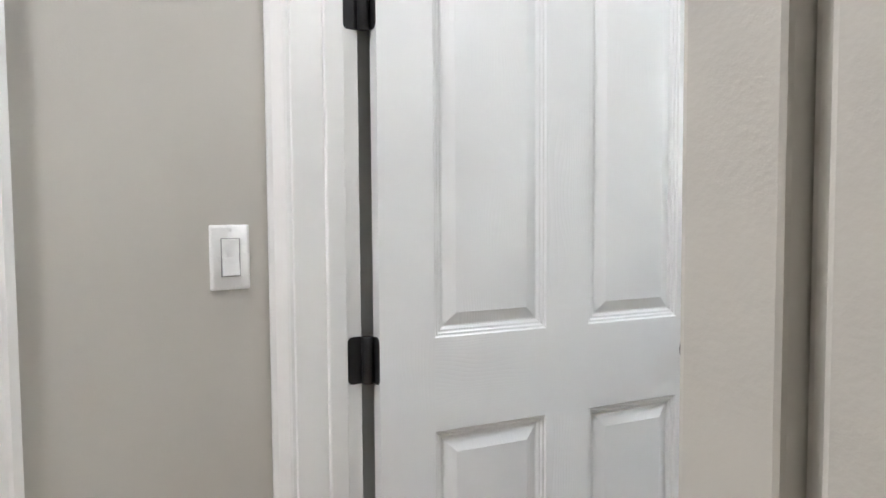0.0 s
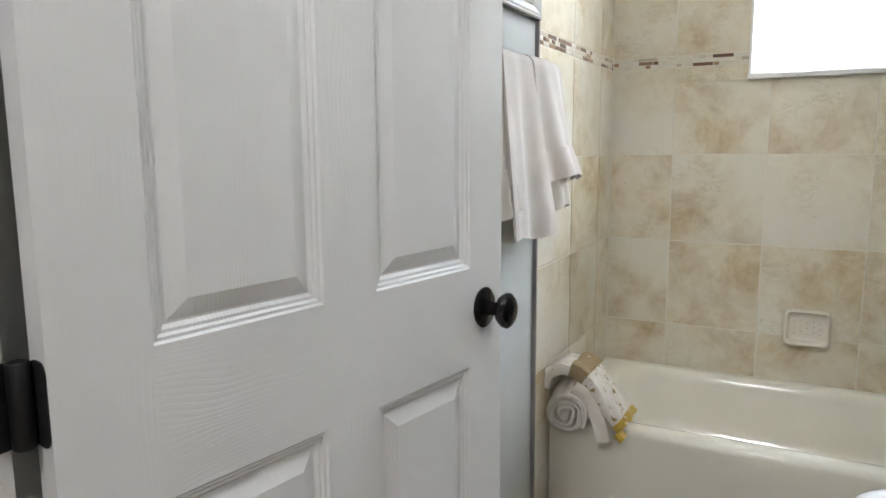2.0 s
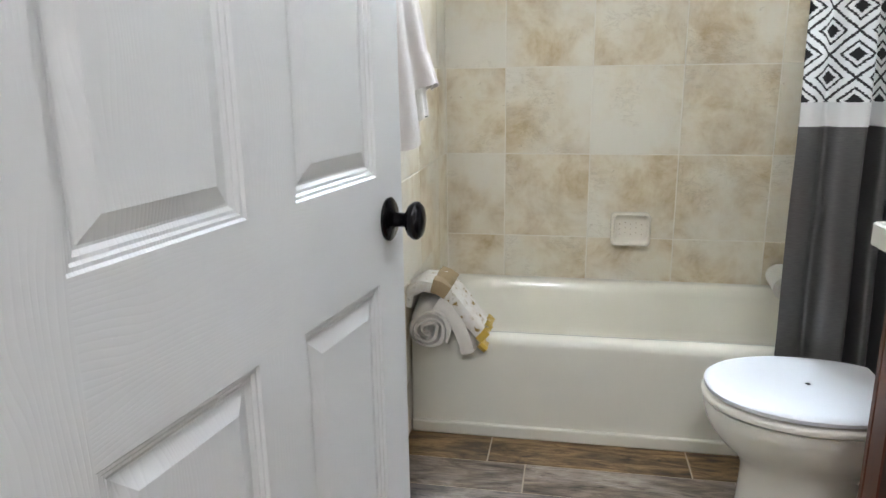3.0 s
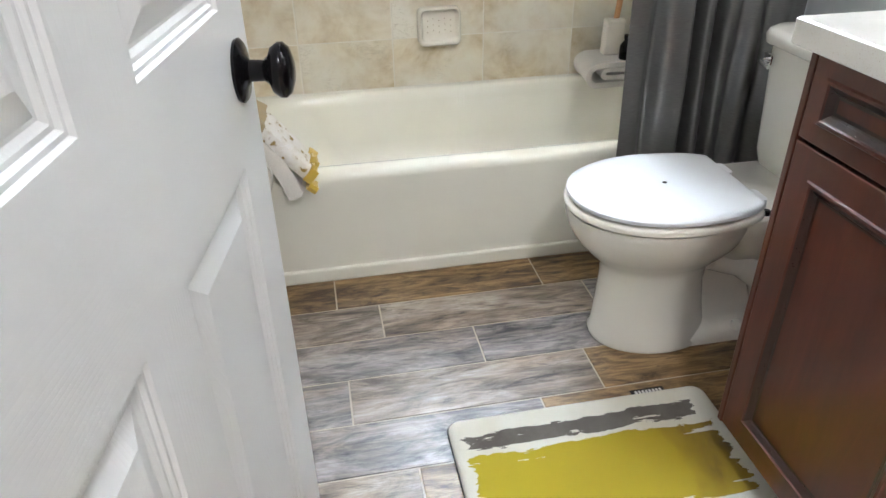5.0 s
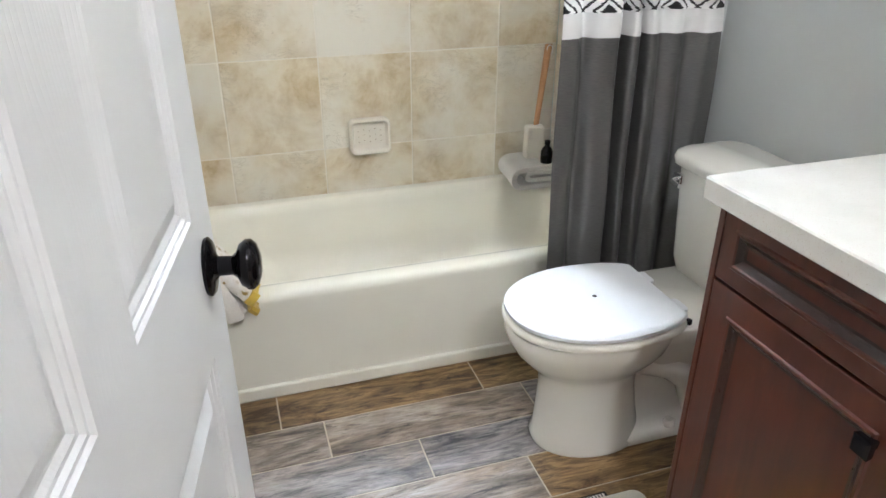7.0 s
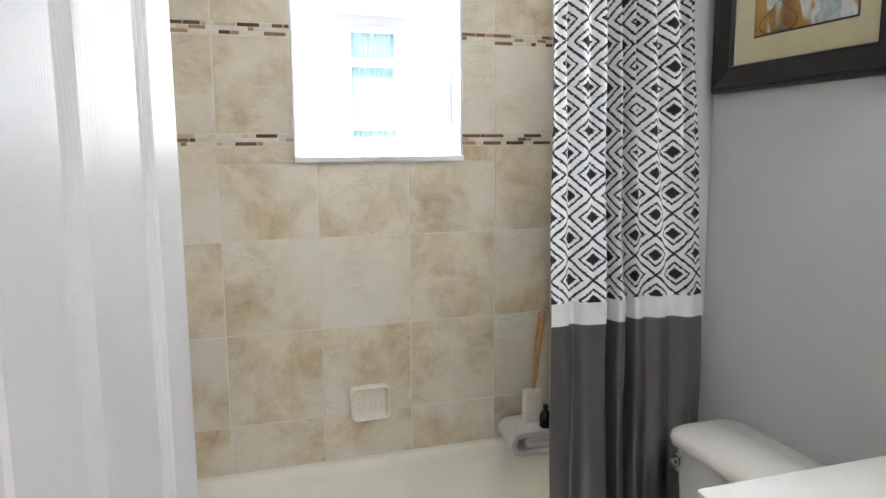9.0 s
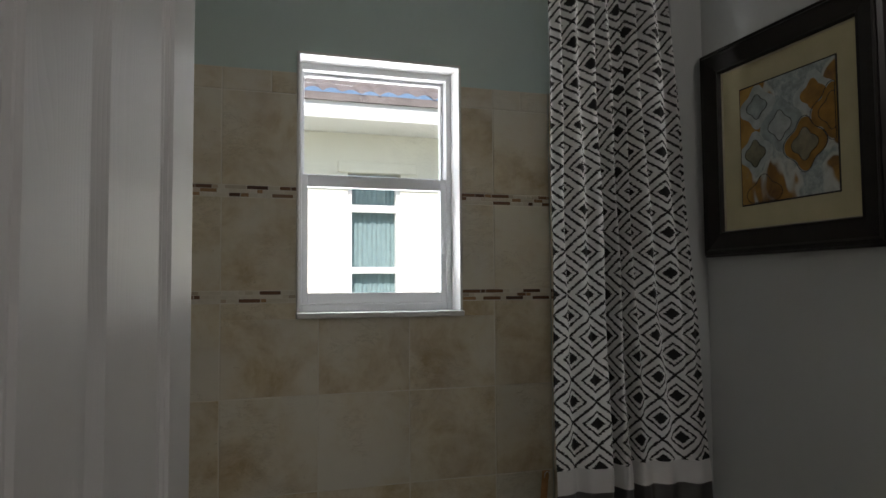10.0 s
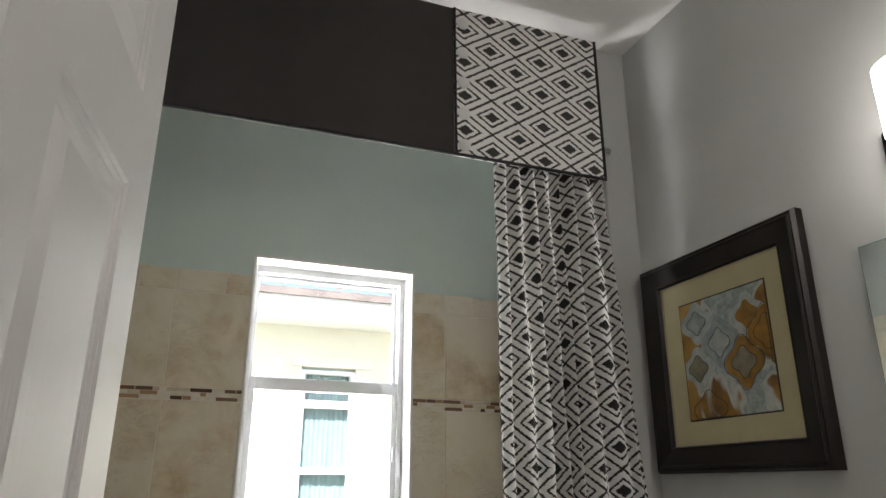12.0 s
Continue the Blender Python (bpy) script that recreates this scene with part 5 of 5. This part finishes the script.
def neighbour():
    h = thing("neighbour_house", "cream stucco house with a clay tile roof", "house")
    wx = (1.542, 2.075)
    wz = (1.30, 2.757)
    part("wall", boxes((-9, wx[0] - 0.03, HY, HY + 0.2, -0.3, 3.22), (wx[1] + 0.03, 12, HY, HY + 0.2, -0.3, 3.22), (wx[0] - 0.03, wx[1] + 0.03, HY, HY + 0.2, -0.3, wz[0] - 0.03), (wx[0] - 0.03, wx[1] + 0.03, HY, HY + 0.2, wz[1] + 0.03, 3.22)), M_STUCCO, h)
    part("stucco_band", boxes((1.40, 2.278, HY - 0.04, HY, 2.787, 2.905)), M_STUCCO, h, bevel=0.01)
    w = part("window", boxes((wx[0] - 0.03, wx[0] + 0.02, HY + 0.03, HY + 0.10, wz[0], wz[1]), (wx[1] - 0.02, wx[1] + 0.03, HY + 0.03, HY + 0.10, wz[0], wz[1]), (wx[0] + 0.02, wx[1] - 0.02, HY + 0.03, HY + 0.10, 2.36, 2.44), (wx[0] + 0.02, wx[1] - 0.02, HY + 0.03, HY + 0.10, 1.69, 1.76),
                               (wx[0] + 0.02, wx[1] - 0.02, HY + 0.03, HY + 0.10, wz[1] - 0.04, wz[1]), (wx[0] + 0.02, wx[1] - 0.02, HY + 0.03, HY + 0.10, wz[0], wz[0] + 0.05)), M_FASCIA, h)
    rows = []
    for z in (wz[0], wz[1]):
        rows.append([(wx[0] + 0.533 * i / 70, HY + 0.15 + 0.007 * math.sin(i * 0.9) + 0.005 * math.sin(i * 0.31), z) for i in range(71)])
    cloth_part("drape", loft(rows, close=False, cap0=False, cap1=False), M_DRAPE, w, "pale blue drawn drape", 0.004)
    part("soffit", boxes((-9, 12, HY - 0.62, HY, 3.22, 3.25)), M_FASCIA, h)
    part("fascia", boxes((-9, 12, HY - 0.66, HY - 0.62, 3.21, 3.42)), M_FASCIA, h, bevel=0.01)
    part("eave_closer", boxes((-9, 12, HY - 0.70, HY - 0.655, 3.38, 3.455)), M_ROOF, h)
    bm = bmesh.new()
    courses = 14
    step = 0.03
    nx = int(21.0 / step)
    prev = None
    for j in range(courses):
        for e in (0, 1):
            row = []
            d = 0.36 * (j + e)
            for i in range(nx + 1):
                x = -9 + i * step
                wave = abs(math.sin(math.pi * x / 0.19)) ** 0.8 * 0.04
                row.append(bm.verts.new((x, HY - 0.72 + d, 3.43 + 0.50 * d + wave + (0.022 if e == 0 else 0.0) + 0.006 * math.sin(7.1 * x + 3 * j))))
            if prev:
                for i in range(nx):
                    bm.faces.new((prev[i], prev[i + 1], row[i + 1], row[i]))
            prev = row
    part("roof", bm, M_ROOF, h, "barrel clay tile roof", True)["kind"] = "stuff"
    return h


neighbour()


# ---- tiles and planks ----
def piece_mesh(cache, key, w, h, depth, material, name, chamfer=0.0012):
    """A slab in the xz plane facing -y, centred on its middle."""
    if key in cache:
        return cache[key]
    c = chamfer
    bm = bmesh.new()
    rings = [[(sx * (w / 2 - i), d, sz * (h / 2 - i)) for sx, sz in ((-1, -1), (1, -1), (1, 1), (-1, 1))] for i, d in ((0, depth), (0, c), (c, 0))]
    rows = [[bm.verts.new(p) for p in ring] for ring in rings]
    for a, b in zip(rows, rows[1:]):
        for i in range(4):
            bm.faces.new((a[i], a[(i + 1) % 4], b[(i + 1) % 4], b[i]))
    bm.faces.new(rows[-1])
    me = mesh_of(name, bm)
    me.materials.append(material)
    cache[key] = me
    return me


TILE_CACHE, MOS_CACHE, PLANK_CACHE = {}, {}, {}
ZR = (RIM - 0.008, 0.508, 0.835, 1.163, 1.484)
UPPER = ((1.525, 1.845), (1.886, 2.214), (2.214, TILE_TOP))
GAP = 0.0042


def wall_frame(which):
    """Turns (along, z) on a wall into a place with the face towards the room."""
    if which == "back":
        return lambda u, z: pose(u, 0.0, z)
    if which == "left":
        return lambda u, z: pose(XL, u, z, 0, 0, 90)
    return lambda u, z: pose(XW, u, z, 0, 0, -90)


def lay_tile(parent, which, u0, u1, z0, z1):
    w, h = round(u1 - u0 - GAP, 4), round(z1 - z0 - GAP, 4)
    if w < 0.01 or h < 0.01:
        return
    ob = new("tile", piece_mesh(TILE_CACHE, (w, h), w, h, 0.006, M_TILE, "tile"))
    ob.parent = parent
    ob.matrix_world = wall_frame(which)((u0 + u1) / 2, (z0 + z1) / 2)


def lay_band(parent, which, u0, u1, z0, rng):
    """Three courses of stone sticks of mixed length."""
    h = 0.0118
    for r in range(3):
        u = u0 + 0.002
        while u < u1 - 0.008:
            w = min(rng.choice((0.018, 0.026, 0.036, 0.052, 0.070)), u1 - u - 0.002)
            if w > 0.006:
                w = round(w, 3)
                ob = new("mosaic_stick", piece_mesh(MOS_CACHE, w, w, h, 0.005, M_MOS, "mosaic_stick", 0.001))
                ob.parent = parent
                ob.matrix_world = wall_frame(which)(u + w / 2, z0 + 0.0075 + r * 0.0132)
            u += w + 0.0022


rng = random.Random(7)
# grout beds behind the tiles
gb = part("grout_bed", boxes((XL, WX0 - 0.006, 0.0015, 0.010, 0.2, TILE_TOP), (WX1 + 0.006, XW, 0.0015, 0.010, 0.2, TILE_TOP), (WX0 - 0.006, WX1 + 0.006, 0.0015, 0.010, 0.2, WZ0 - 0.021)), M_GROUT, wall_back)
gl = part("grout_bed", boxes((XL - 0.012, XL - 0.0015, EDGE + 0.003, 0.0, 0.0, TILE_TOP)), M_GROUT, wall_left)
part("grout_line", boxes((XL - 0.001, XL + 0.003, -0.003, 0.0012, RIM, TILE_TOP)), M_GROUT, wall_left)
gw = part("grout_bed", boxes((XW + 0.0015, XW + 0.012, YW + 0.01, 0.0, 0.2, TILE_TOP)), M_GROUT, wall_wing)
COLS = (XL, 0.207, 0.534, 0.862, 1.195, XW)
for c0, c1 in zip(COLS, COLS[1:]):
    for z0, z1 in zip(ZR, ZR[1:]):
        if z1 > WZ0 and c1 > WX0 and c0 < WX1:
            zc = WZ0 - 0.022
            lay_tile(wall_back, "back", c0, c1, z0, zc + GAP)
            for a, b in ((c0, min(c1, WX0 - 0.006)), (max(c0, WX1 + 0.006), c1)):
                if b - a > 0.01:
                    lay_tile(wall_back, "back", a, b + (GAP if b < c1 else 0), zc, z1)
        else:
            lay_tile(wall_back, "back", c0, c1, z0, z1)
    for z0, z1 in UPPER:
        cc = [(c0, c1)] if z1 < TILE_TOP else [(c0, (c0 + c1) / 2), ((c0 + c1) / 2, c1)]
        for p, q in cc:
            for a, b in ((p, min(q, WX0 - 0.006)), (max(p, WX1 + 0.006), q)):
                if b - a > 0.012:
                    lay_tile(wall_back, "back", a, b, z0, z1)
for z in (1.484, 1.845):
    lay_band(wall_back, "back", XL, WX0 - 0.006, z, rng)
    lay_band(wall_back, "back", WX1 + 0.006, XW, z, rng)
LEFT = (EDGE + 0.008, -0.500, -0.172, 0.0)
for which, cols, par in (("left", LEFT, wall_left), ("right", (YW + 0.01, -0.50, -0.172, 0.0), wall_wing)):
    for c0, c1 in zip(cols, cols[1:]):
        for z0, z1 in list(zip(ZR, ZR[1:])) + list(UPPER):
            lay_tile(par, which, c0, c1, z0, z1)
    for z in (1.484, 1.845):
        lay_band(par, which, cols[0], 0.0, z, rng)
# tile below the rim in front of the tub, and the raw edge of the tiles
# Dark grey stands in for the shade on the tiles' raw side.
part("tile_edge", boxes((XL - 0.012, XL + 0.001, EDGE, EDGE + 0.0065, 0.108, TILE_TOP)), M_EDGE, wall_left, "raw tile edge, its shade put into dark grey", bevel=0.001)
for z0, z1 in ((0.0, 0.18), (0.18, ZR[0])):
    lay_tile(wall_left, "left", EDGE + 0.008, -0.720, z0, z1)

# floor planks
PW, PL = 0.149, 0.597
TONES = ("bbb", "ggs", "sss", "sgb", "ssb", "gbs")   # brown, grey-beige, slate, along each row
OFFSET = (0.241, 0.357, 0.593, 0.250, 0.090, 0.375)
for r in range(14):
    y1 = -0.713 - PW * r + (PW if r == 0 else 0) * 0
    y0 = y1 - PW
    if y1 < YD:
        break
    y0 = max(y0, YD)
    k = 0
    x = (OFFSET[r] if r < len(OFFSET) else rng.random() * PL) - PL
    while x < XR:
        a, b = max(x, XL - 0.0115), min(x + PL, XR)
        if b - a > 0.02:
            w, h = round(b - a - GAP, 4), round(y1 - y0 - GAP, 4)
            tone = TONES[r][min(k, len(TONES[r]) - 1)] if r < len(TONES) else rng.choice("bgs")
            ob = new("plank", piece_mesh(PLANK_CACHE, (w, h, tone), w, h, 0.006, {"b": M_BROWN, "g": M_BEIGE, "s": M_SLATE}[tone], "plank"))
            k += 1
            ob.parent = floor
            ob.matrix_world = pose((a + b) / 2, (y0 + y1) / 2, 0.0, -90, 0, 0)
        x += PL
